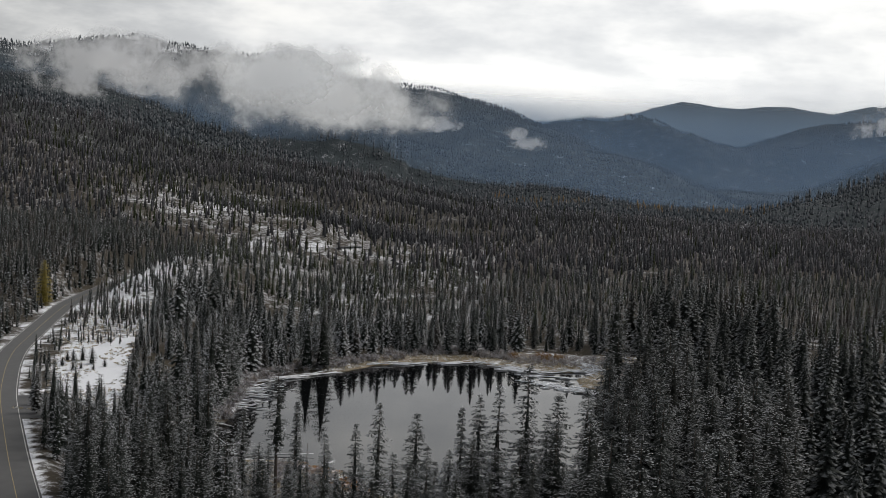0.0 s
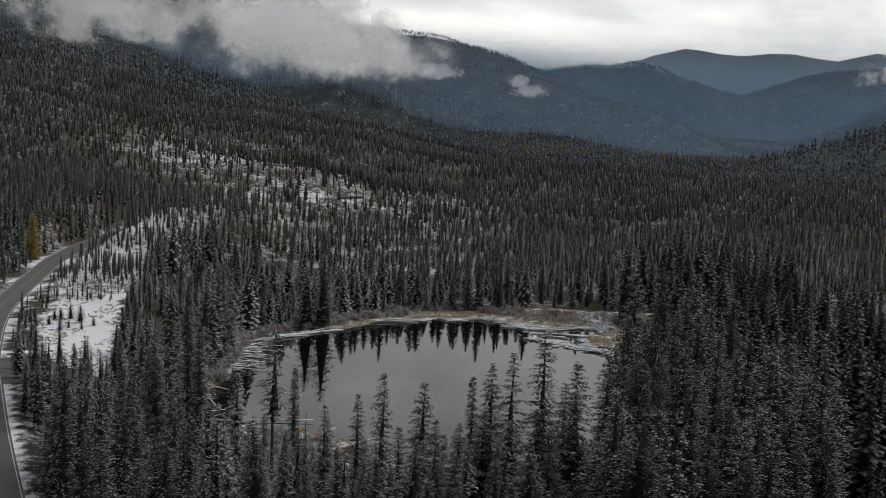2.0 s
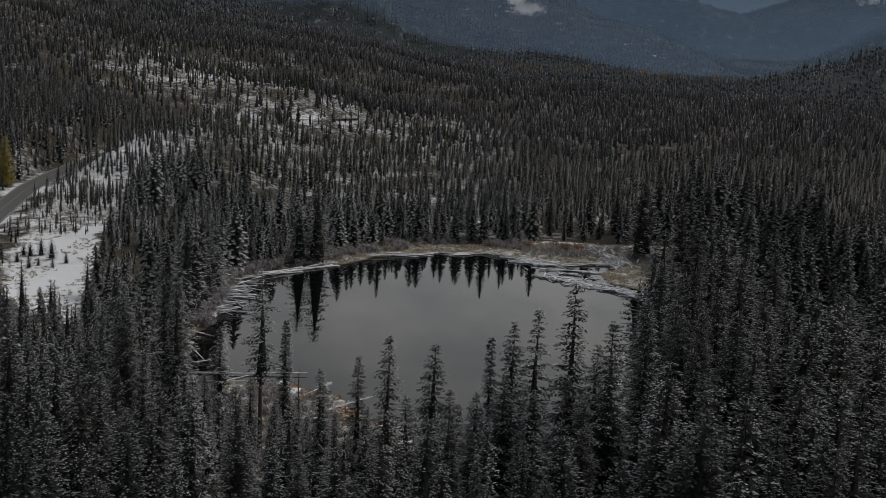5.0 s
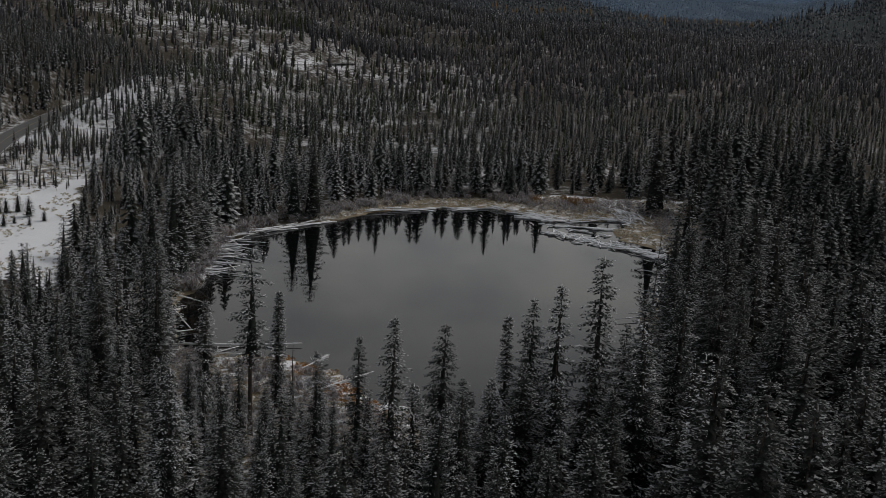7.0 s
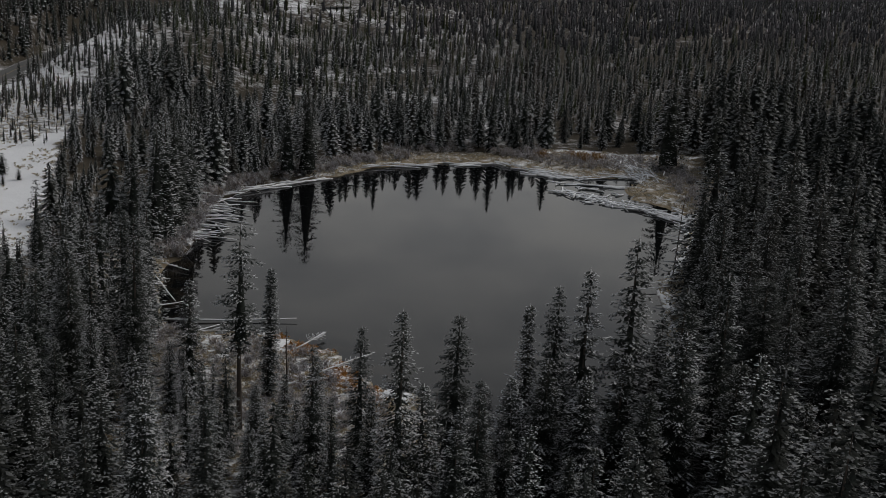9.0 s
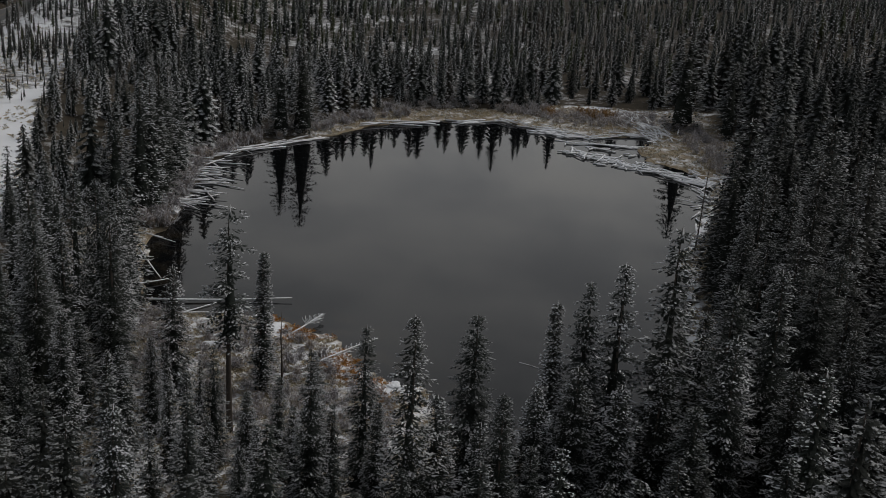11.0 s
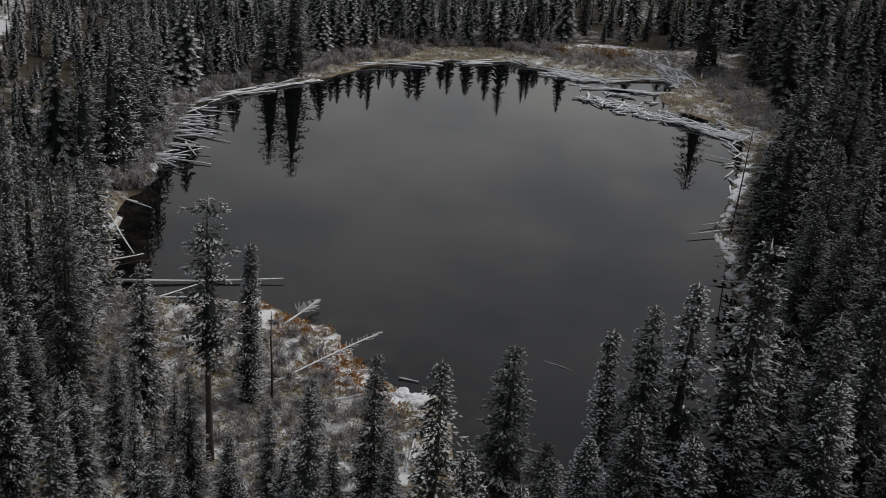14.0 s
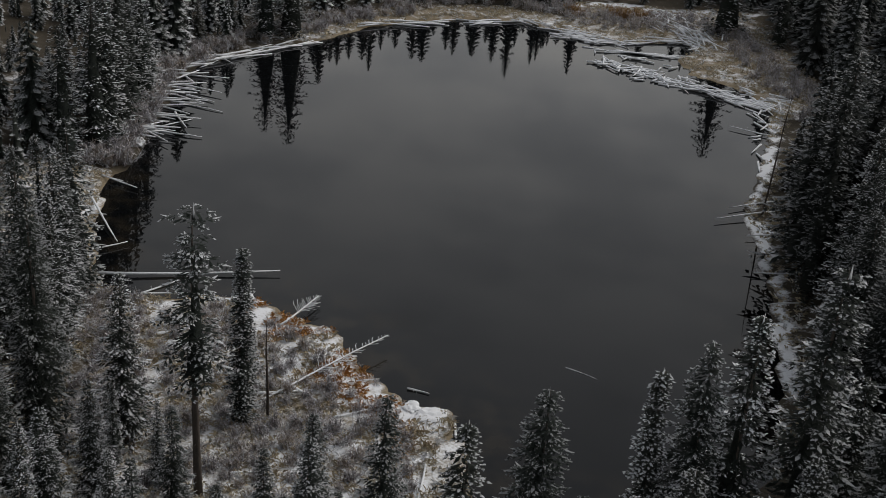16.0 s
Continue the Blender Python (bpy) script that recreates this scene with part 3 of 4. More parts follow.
SPRUCE_NEAR = Kind("spruce_tree", "dark green spruce tree with snow-dusted bough tips", "tree", "spruces round the pond", fine_crowns, stems, M_NEEDLE)
SHADED_NEAR = Kind("spruce_tree", "spruce tree with only a trace of snow, needles darkened as in shade", "tree", "darker spruces", fine_crowns, stems, M_NEEDLE_DARK)
SHADED = Kind("spruce_tree", "spruce tree with only a trace of snow, needles darkened as in shade", "tree", "darker spruces", crowns, stems, M_NEEDLE_DARK)


def scatter(n, x0, x1, y0, y1, gap, seed):
    """Evenly random places, no two closer than the gap."""
    r = np.random.RandomState(seed)
    cells, out = {}, []
    for x, y, keep in zip(r.uniform(x0, x1, n), r.uniform(y0, y1, n), r.uniform(0.75, 1.25, n)):
        g = gap * keep
        i, j = int(x // gap), int(y // gap)
        if any((x - u) ** 2 + (y - v) ** 2 < g * g for a in (-1, 0, 1) for b in (-1, 0, 1) for u, v in cells.get((i + a, j + b), ())):
            continue
        cells.setdefault((i, j), []).append((x, y))
        out.append((x, y))
    return np.array(out)


# trees that stand out against the water: x, y, height of the tip, shape, slimness
MARKED = [(-3.9, 61.0, 27.3, 1, 0.78), (1.7, 70.2, 24.0, 2, 0.85), (-21.8, 97.8, 19.0, 6, 1.5), (-23.6, 86.0, 28.0, 7, 1.1), (15.2, 73.0, 28.8, 4, 0.85), (12.0, 71.9, 27.2, 0, 0.8),
          (9.1, 71.8, 25.0, 6, 1.0), (20.0, 73.0, 32.6, 3, 1.0), (-8.4, 72.8, 21.1, 3, 1.1), (-13.1, 69.0, 20.1, 1, 0.95), (3.9, 60.2, 21.0, 1, 0.85), (-31.0, 92.1, 18.8, 2, 1.0),
          (59.7, 259.6, 28.5, 2, 1.2), (-33.0, 232.5, 22.5, 5, 1.1), (-37.5, 230.0, 19.0, 2, 1.2), (69.0, 250.0, 21.0, 2, 1.0), (-52.5, 163.5, 24.0, 2, 0.9), (-53.5, 170.5, 26.0, 1, 1.1), (-55.5, 158.5, 22.0, 0, 0.9), (-53.0, 178.0, 23.0, 2, 0.85),
          (-51.5, 166.8, 25.0, 1, 1.0), (-51.8, 174.0, 26.5, 0, 0.95), (-52.2, 182.0, 25.0, 1, 1.0), (-51.6, 187.5, 22.0, 2, 0.85),
          (-43.5, 118.0, 20.0, 0, 0.9), (-42.0, 111.0, 22.0, 1, 1.0), (-46.5, 113.0, 21.0, 2, 0.8), (-40.5, 104.5, 20.0, 4, 0.9), (-47.0, 121.5, 19.0, 1, 0.9),
          (39.5, 117.7, 28.0, 0, 0.85), (44.3, 108.4, 24.8, 2, 0.85), (35.2, 59.5, 20.9, 1, 1.0), (31.6, 62.7, 23.3, 4, 1.0), (23.5, 74.0, 24.1, 0, 0.9), (-40.8, 71.7, 17.8, 2, 0.9), (-38.8, 77.9, 18.9, 0, 0.95),
          (-24.5, 45.2, 25.7, 2, 0.8), (-36.8, 88.7, 27.4, 1, 0.9), (-50.8, 88.1, 15.0, 3, 1.1), (-17.9, 58.3, 15.6, 5, 0.9), (6.9, 62.0, 15.2, 2, 0.8),
          (-1.5, 64.0, 18.6, 1, 1.1), (5.0, 70.0, 16.0, 3, 1.2), (7.3, 66.0, 19.1, 0, 1.0), (10.9, 67.0, 20.8, 2, 0.95), (14.8, 66.0, 19.6, 1, 1.1), (19.0, 68.5, 21.2, 4, 1.0), (2.3, 62.0, 17.2, 0, 0.95),
          (24.4, 66.0, 25.0, 2, 0.85), (20.6, 62.0, 20.0, 1, 1.1), (30.4, 66.5, 22.0, 5, 0.9), (-23.8, 78.0, 15.7, 2, 0.85), (-13.8, 80.0, 14.5, 1, 1.15), (-19.6, 72.0, 13.8, 5, 0.85),
          (-11.5, 74.0, 12.1, 3, 1.3), (-6.9, 70.0, 14.6, 1, 1.1), (-31.0, 66.0, 12.7, 0, 1.2), (-26.3, 62.0, 14.8, 2, 1.0), (-17.0, 76.5, 13.6, 3, 1.2), (-27.4, 74.0, 14.4, 1, 1.1), (-24.9, 70.5, 16.5, 4, 1.0)]
for i, (x, y, tip, k, slim) in enumerate(MARKED):
    z = float(terrain(x, y))
    (SPRUCE_NEAR if y < 130 else SPRUCE).stand(k, x, y, z - 0.1, (tip - z) / 20.0, i * 67, slim=slim * (1.2 if x > -5 and y < 76 else 1.0))

spots = scatter(24000, -95, 110, 8, 300, 4.7, 5)
pond_d, road_d = to_pond(spots[:, 0], spots[:, 1]), to_line(spots[:, 0], spots[:, 1], ROAD)[0]
marsh_v, clear_v = marsh_mask(spots[:, 0], spots[:, 1]), clearing(spots[:, 0], spots[:, 1])
near_marked = np.min(np.hypot(spots[:, 0:1] - np.array([m[0] for m in MARKED]), spots[:, 1:2] - np.array([m[1] for m in MARKED])), axis=1)
x, y = spots.T
sight = (x > -14) & (x < 24) & (y > 56) & (y < 92)
ok = (pond_d > 2.0) & (road_d > 6.5) & ((marsh_v < 0.35) | ((y < 90.6) & (x < 6))) & (clear_v < 0.3) & (young_ground(*spots.T) < 0.3) & (near_marked > 3.2) & ~((pond_d < 9) & (y > 232)) & ~sight
ok &= ~((x > 28) & (x < 64) & (y > 98) & (y < 215) & (pond_d < 2.6 + 1.9 * smooth(138, 155, y)))
ok &= ~((x > -53) & (x < -38) & (y > 126) & (y < 154))
ok &= (x < 26) | (np.random.RandomState(92).uniform(size=len(x)) > 0.28)
ok &= ~((x > 20) & (x < 33) & (y > 74) & (y < 112))
ok &= ~((x > -27) & (x < 0) & (y > 80) & (y < 126)) & ~((x > -37) & (x < -6) & (y > 78) & (y < 102) & (np.random.RandomState(91).uniform(size=len(x)) < 0.4))
spots = spots[ok]
rank = np.hypot(spots[:, 0] + 6, (spots[:, 1] - 92) * 0.85)
order = np.argsort(rank)
NEAR, RING = spots[order[:270]], spots[order[270:]]
rr = random.Random(77)
zs = terrain(NEAR[:, 0], NEAR[:, 1])
for (x, y), z in zip(NEAR, zs):
    big = rr.uniform(0.85, 1.28) if x < 24 else rr.uniform(1.1, 1.5)
    if abs(x) < 26 and y < 62:
        big = rr.uniform(0.7, 1.0)
    if -40 < x < -6 and 56 < y < 102:
        big = rr.uniform(0.42, 0.75)
    if x < -50:
        big *= 0.6
    close = -46 < x < 46 and 60 < y < 116
    # Right bank and foreground take the copy with shade in its colour.
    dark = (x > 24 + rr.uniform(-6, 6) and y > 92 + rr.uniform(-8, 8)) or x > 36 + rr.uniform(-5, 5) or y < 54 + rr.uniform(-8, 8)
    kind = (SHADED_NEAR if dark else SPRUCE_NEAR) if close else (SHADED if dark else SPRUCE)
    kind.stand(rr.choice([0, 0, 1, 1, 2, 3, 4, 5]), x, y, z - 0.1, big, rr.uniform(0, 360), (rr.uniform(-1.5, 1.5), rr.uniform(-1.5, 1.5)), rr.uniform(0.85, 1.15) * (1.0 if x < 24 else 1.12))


def spiral_tree(seed, boughs, ragged, clear_stem=0.05, pointed=0.85, forks=0, droop=0.05, single=False):
    """A conifer for the woods, one unit high and wide: boughs set singly round an added dark cone, wide low down."""
    r, p = random.Random(seed), Pieces()
    for i in range(boughs):
        rel = ((i + r.random()) / boughs) ** 1.12
        z = clear_stem + (1 - clear_stem) * rel
        l = (0.5 * (1 - rel) ** pointed * min(1.0, 0.6 + 3 * rel) + 0.02) * r.uniform(1 - ragged, 1 + 0.3 * ragged)
        a, fall = i * 2.39996 + r.uniform(-0.5, 0.5), droop * r.uniform(0.4, 1.5) * (1.1 - rel)
        w, lift = (0.14 if boughs > 60 else 0.30) * l + 0.03, 0.022 + 0.03 * (1 - rel)
        c, s_ = math.cos(a), math.sin(a)
        root, tip = p.point((0, 0, min(z + lift, 1.0)), 0.05), p.point((l * c, l * s_, z - fall), 1.0)
        left, right = (p.point((0.6 * l * c - k * w * s_, 0.6 * l * s_ + k * w * c, z - fall * 0.75 - 0.012), 0.5) for k in (1, -1))
        if single:
            p.tri(left, right, p.point((0, 0, min(z + 2 * lift, 1.0)), 0.2))
            p.tri(left, right, tip)
            continue
        p.tri(root, left, tip)
        p.tri(root, tip, right)
        for k in range(forks):
            b, m = a + (0.55 if k % 2 else -0.55) * r.uniform(0.7, 1.4), r.uniform(0.35, 0.6)
            e = p.point((l * m * c + 0.42 * l * math.cos(b), l * m * s_ + 0.42 * l * math.sin(b), z - fall * r.uniform(0.5, 1.1)), 0.95)
            p.tri(p.point((l * m * c - 0.05 * s_, l * m * s_ + 0.05 * c, z - 0.3 * fall), 0.4), p.point((l * m * c + 0.05 * s_, l * m * s_ - 0.05 * c, z - 0.3 * fall), 0.4), e)
    # Added cone fills the crown, given the darkest inner-shade colour.
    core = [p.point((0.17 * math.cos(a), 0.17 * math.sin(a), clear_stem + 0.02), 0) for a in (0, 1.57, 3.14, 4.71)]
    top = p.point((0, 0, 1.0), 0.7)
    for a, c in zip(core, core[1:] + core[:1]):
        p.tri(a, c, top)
    b = [p.point((0.04 * math.cos(a), 0.04 * math.sin(a), -0.02), 0) for a in (0, 2.1, 4.2)]
    t = p.point((0, 0, clear_stem + 0.4), 0)
    for a, c in zip(b, b[1:] + b[:1]):
        p.tri(a, c, t)
    return p.arrays()


def cone_tree(seed, sides, tiers):
    r, p = random.Random(seed), Pieces()
    for i in range(tiers):
        z, reach = 0.05 + 0.9 * i / tiers, 0.5 * (1 - i / tiers) ** 0.8
        mid = p.point((0, 0, min(1.0, z + 1.3 / tiers)), 0.3)
        ring = [p.point((reach * r.uniform(0.6, 1.2) * math.cos(k * 6.283 / sides), reach * r.uniform(0.6, 1.2) * math.sin(k * 6.283 / sides), z + r.uniform(-0.04, 0.04)), 0.9) for k in range(sides)]
        for a, b in zip(ring, ring[1:] + ring[:1]):
            p.tri(a, b, mid)
    return p.arrays()


def grown(spots, low, high, slim, seed, tone_shift=0.0):
    """Rows of x, y, z, height, width, tone for scatter_mesh."""
    r, n = np.random.RandomState(seed), len(spots)
    h = (low + (high - low) * r.uniform(size=n) ** 1.35) * (0.85 + 0.25 * waves(spots[:, 0], spots[:, 1], 60, 5))
    x, y = spots[:, 0], spots[:, 1]
    h = h * (1 - 0.5 * smooth(-52, -66, x) * smooth(100, 150, y) * smooth(262, 222, y) * (beside_road(x, y) > 0))
    h = h * (1 - 0.38 * smooth(225, 240, y) * smooth(330, 270, y) * smooth(62, 45, x) * (r.uniform(size=n) < 0.97))
    tone = np.clip(r.beta(1.6, 2.6, n) + 0.25 * waves(spots[:, 0], spots[:, 1], 220, 6) + tone_shift, 0, 1)
    return np.column_stack([spots, terrain(spots[:, 0], spots[:, 1]) - 0.15, h, h * slim * r.uniform(0.8, 1.2, n), tone])


def woods(name, label, templates, rows, mat):
    tagged(new(name, scatter_mesh(name, templates, rows, mat)), label, "forest", kind="stuff")


def wedge(spots, near, far):
    """The part of the valley between two distances, in the fan that the flight looks over."""
    d, a = np.hypot(spots[:, 0], spots[:, 1] + 120), np.degrees(np.arctan2(spots[:, 0], spots[:, 1] + 120))
    return (d > near) & (d < far) & (np.abs(a) < 26)


T_RING = [spiral_tree(100 + i, 100, 0.4, cs, po, 2, 0.05) for i, (cs, po) in enumerate([(0.05, 0.65), (0.08, 0.55), (0.05, 0.75), (0.12, 0.6), (0.04, 0.5)])]
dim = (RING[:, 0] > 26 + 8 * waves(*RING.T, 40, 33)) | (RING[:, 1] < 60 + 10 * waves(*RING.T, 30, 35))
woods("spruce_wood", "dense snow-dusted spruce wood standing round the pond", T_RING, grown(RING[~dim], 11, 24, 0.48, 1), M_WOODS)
woods("spruce_wood", "dense spruce wood with only little snow, needles darkened as in shade", T_RING, grown(RING[dim], 14, 26, 0.48, 11), M_WOODS_DARK)

outer = scatter(120000, -270, 290, 8, 480, 4.0, 12)
pond_d, road_d = to_pond(*outer.T), to_line(*outer.T, ROAD)[0]
inside = (outer[:, 0] > -95) & (outer[:, 0] < 110) & (outer[:, 1] < 300)
keep = ~inside & (pond_d > 9) & (road_d > 5.8) & (clearing(*outer.T) < 0.3) & (np.random.RandomState(8).uniform(size=len(outer)) > 0.62 * young_ground(*outer.T)) & (np.random.RandomState(3).uniform(size=len(outer)) > (0.04 + 0.2 * open_patch(*outer.T)) * (beside_road(*outer.T) > 0))
outer = outer[keep & wedge(outer, 0, 640)]
piny = np.random.RandomState(4).uniform(size=len(outer)) < (0.12 + 0.32 * ((open_patch(*outer.T) > 0.3) | (young_ground(*outer.T) > 0.3))) * (beside_road(*outer.T) > 0)
T_OUTER = [spiral_tree(120 + i, 38, 0.42, 0.05, 0.7 + 0.08 * i) for i in range(4)]
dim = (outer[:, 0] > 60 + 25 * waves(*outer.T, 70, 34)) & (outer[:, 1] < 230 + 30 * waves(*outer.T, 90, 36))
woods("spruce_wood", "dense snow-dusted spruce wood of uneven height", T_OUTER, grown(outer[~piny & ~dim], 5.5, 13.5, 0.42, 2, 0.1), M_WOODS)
woods("spruce_wood", "spruce wood of uneven height beyond the bank, darkened as in shade", T_OUTER, grown(outer[~piny & dim], 11, 22, 0.48, 12), M_WOODS_DARK)
woods("pine_wood", "thin olive-green pines with bare lower trunks", [spiral_tree(130 + i, 26, 0.5, 0.42, 0.5) for i in range(4)], grown(outer[piny], 7, 13, 0.28, 3), M_PINE)

brush = scatter(30000, -270, -46, 60, 480, 3.4, 23)
bx, by = brush.T
uphill = (beside_road(bx, by) < -6.5) & (to_line(bx, by, ROAD)[0] > 6.5)
bank_side = (bx > -104) & (by > 96) & (by < 262) & (to_line(bx, by, ROAD)[0] > 7) & (clearing(bx, by) < 0.3) & (young_ground(bx, by) < 0.3) & (to_pond(bx, by) > 3) & (marsh_mask(bx, by) < 0.3) & ~((bx > -58) & (by > 117) & (by < 159))
brush = brush[(uphill | bank_side) & wedge(brush, 0, 640)]
woods("spruce_thicket", "close thicket of half-grown snow-dusted spruces", [spiral_tree(195 + i, 26, 0.4, 0.03, 0.85) for i in range(4)], grown(brush, 4, 14, 0.42, 24), M_WOODS)

under = scatter(26000, -190, 190, -330, 14, 5.6, 19)
under = under[to_line(*under.T, ROAD)[0] > 8]
woods("spruce_wood", "snow-dusted spruce wood on both sides of the road", [spiral_tree(155 + i, 16, 0.4, 0.04, 0.8) for i in range(3)], grown(under, 10, 22, 0.5, 21), M_WOODS)

mid = scatter(190000, -640, 640, 330, 1250, 5.0, 13)
road_d = to_line(*mid.T, ROAD)[0]
inside = (mid[:, 0] > -270) & (mid[:, 0] < 290) & (mid[:, 1] < 480)
mid = mid[wedge(mid, 0, 1350) & ~inside & (road_d > 8) & (np.random.RandomState(5).uniform(size=len(mid)) > 0.04 + 0.34 * open_patch(*mid.T))]
piny = np.random.RandomState(6).uniform(size=len(mid)) < 0.06 + 0.4 * (open_patch(*mid.T) > 0.3)
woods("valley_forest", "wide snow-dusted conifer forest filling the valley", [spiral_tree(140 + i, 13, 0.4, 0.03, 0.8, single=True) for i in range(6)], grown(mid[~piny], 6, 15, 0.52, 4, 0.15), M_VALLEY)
woods("valley_pines", "scattered olive pines in open snowy ground", [spiral_tree(150 + i, 12, 0.45, 0.32, 0.6, single=True) for i in range(3)], grown(mid[piny], 9, 15, 0.26, 5), M_PINE)

hill = scatter(80000, -1250, 1250, 950, 2500, 7.0, 14)
hill = hill[wedge(hill, 1350, 2550)]
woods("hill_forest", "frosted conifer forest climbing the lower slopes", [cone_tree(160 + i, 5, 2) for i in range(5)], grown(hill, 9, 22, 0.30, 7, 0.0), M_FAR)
slopes = scatter(150000, -1900, 1500, 2200, 3990, 7.2, 15)
slopes = slopes[wedge(slopes, 2500, 4200)]
slopes = slopes[terrain(slopes[:, 0], slopes[:, 1] + 25) > terrain(slopes[:, 0], slopes[:, 1] - 25) - 12]
woods("mountain_forest", "forest covering the distant mountains, haze blue mixed into its colour", [cone_tree(170 + i, 4, 1) for i in range(5)], grown(slopes, 7, 12, 0.5, 8), M_MOUNTAIN)
gold = scatter(1500, 60, 560, 1650, 2000, 8.0, 16)
gold = gold[np.random.RandomState(7).uniform(size=len(gold)) < 0.45 * (waves(*gold.T, 120, 31) > 0.1)]
woods("autumn_larches", "faded golden larches among the valley conifers", [cone_tree(180 + i, 5, 2) for i in range(3)], grown(gold, 17, 24, 0.34, 9), M_GOLD)


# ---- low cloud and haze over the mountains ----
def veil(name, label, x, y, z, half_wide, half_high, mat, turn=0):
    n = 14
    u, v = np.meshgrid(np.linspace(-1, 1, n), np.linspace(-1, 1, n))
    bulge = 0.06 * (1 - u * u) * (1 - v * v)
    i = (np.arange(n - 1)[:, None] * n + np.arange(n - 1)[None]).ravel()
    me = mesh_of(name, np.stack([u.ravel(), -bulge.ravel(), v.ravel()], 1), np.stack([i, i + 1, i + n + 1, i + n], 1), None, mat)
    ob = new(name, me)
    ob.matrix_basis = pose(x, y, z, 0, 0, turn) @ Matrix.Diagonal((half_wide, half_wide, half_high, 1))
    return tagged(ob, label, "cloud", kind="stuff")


M_CLOUD, M_WISP = material("low_cloud", vapour(0.96, (0.95, 0.965, 0.98))), material("cloud_wisp", vapour(0.7, (0.95, 0.96, 0.98), 0.03))
M_HAZE, M_MIST = material("valley_haze", haze(0.85, (0.50, 0.66, 0.86))), material("near_haze_sheet", haze(0.3, (0.36, 0.55, 0.84)))
BANKS = [(-222, 1375, 156, 200, 72), (-150, 1395, 140, 160, 50), (-240, 1355, 168, 100, 50), (-356, 1029, 152, 105, 42), (-310, 1045, 148, 90, 32)]
for x, y, z, a, b in BANKS:
    veil("low_cloud", "soft grey cloud bank lying on the mountainside", x, y, z, a, b, M_CLOUD if y > 1100 else M_WISP)
for x, y, z, a, b in [(150, 2560, 129, 60, 22), (120, 2540, 150, 34, 20), (-64, 2450, 160, 80, 24), (760, 3850, 195, 70, 28), (1400, 3650, 240, 190, 105)]:
    veil("cloud_wisp", "small torn wisp of cloud below the ridge", x, y, z, a, b, M_WISP)
# Upright see-through sheets, tinted blue, stand in for the hazy air between ranges.
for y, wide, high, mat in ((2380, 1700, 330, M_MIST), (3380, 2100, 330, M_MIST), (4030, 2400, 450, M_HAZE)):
    veil("valley_haze", "upright blue-tinted sheet standing in for distant haze", 300, y, -40, wide, high, mat)


# ---- shore: logs, snags, shrubs, sedge ----
def log_mesh(seed, length, thick, stubs, branches=0):
    r, p = random.Random(seed), Pieces()
    bow = r.uniform(-0.03, 0.03) * length
    pts = [(length * s, bow * math.sin(s * 3.1), 0.02 * length * math.sin(s * 5 + seed) * 0.3) for s in (0, 0.25, 0.5, 0.75, 1.0)]
    p.tube(pts, [thick * g for g in (1.0, 0.92, 0.8, 0.66, 0.4)], 8)
    for _ in range(stubs):
        s, a, l = r.uniform(0.1, 0.95), r.uniform(0, 6.28), r.uniform(0.15, 0.5)
        p.tube([(length * s, 0, 0), (length * s + 0.2 * l, l * math.cos(a), l * math.sin(a))], [thick * 0.22, thick * 0.1], 4)
    for i in range(branches):
        s = 0.45 + 0.55 * i / branches
        for sign in (-1, 1):
            if r.random() < 0.25:
                continue
            l = r.uniform(0.5, 1.15) * 1.7 * (1.05 - s) * 1.6 * r.uniform(0.7, 1.2) + 0.25
            p.tube([(length * s, 0, 0), (length * s + 0.45 * l, sign * l * 0.6, 0.1 * l + 0.05), (length * s + 0.85 * l, sign * l * 0.85, r.uniform(-0.1, 0.3) * l)], [0.05, 0.035, 0.015], 4)
    v, t, _ = p.arrays()
    return mesh_of("log", v, t, None, M_LOG)


def lay(name, me, a, b, label, lift=0.0, group="", tilt=0.0):
    """A log with its thick end at a, pointing to b."""
    z = max(float(terrain(*a)), 0.0) + lift
    ob = new(name, me)
    ob.matrix_basis = pose(a[0], a[1], z, 0, tilt, math.degrees(math.atan2(b[1] - a[1], b[0] - a[0])))
    return tagged(ob, label, "log", group)


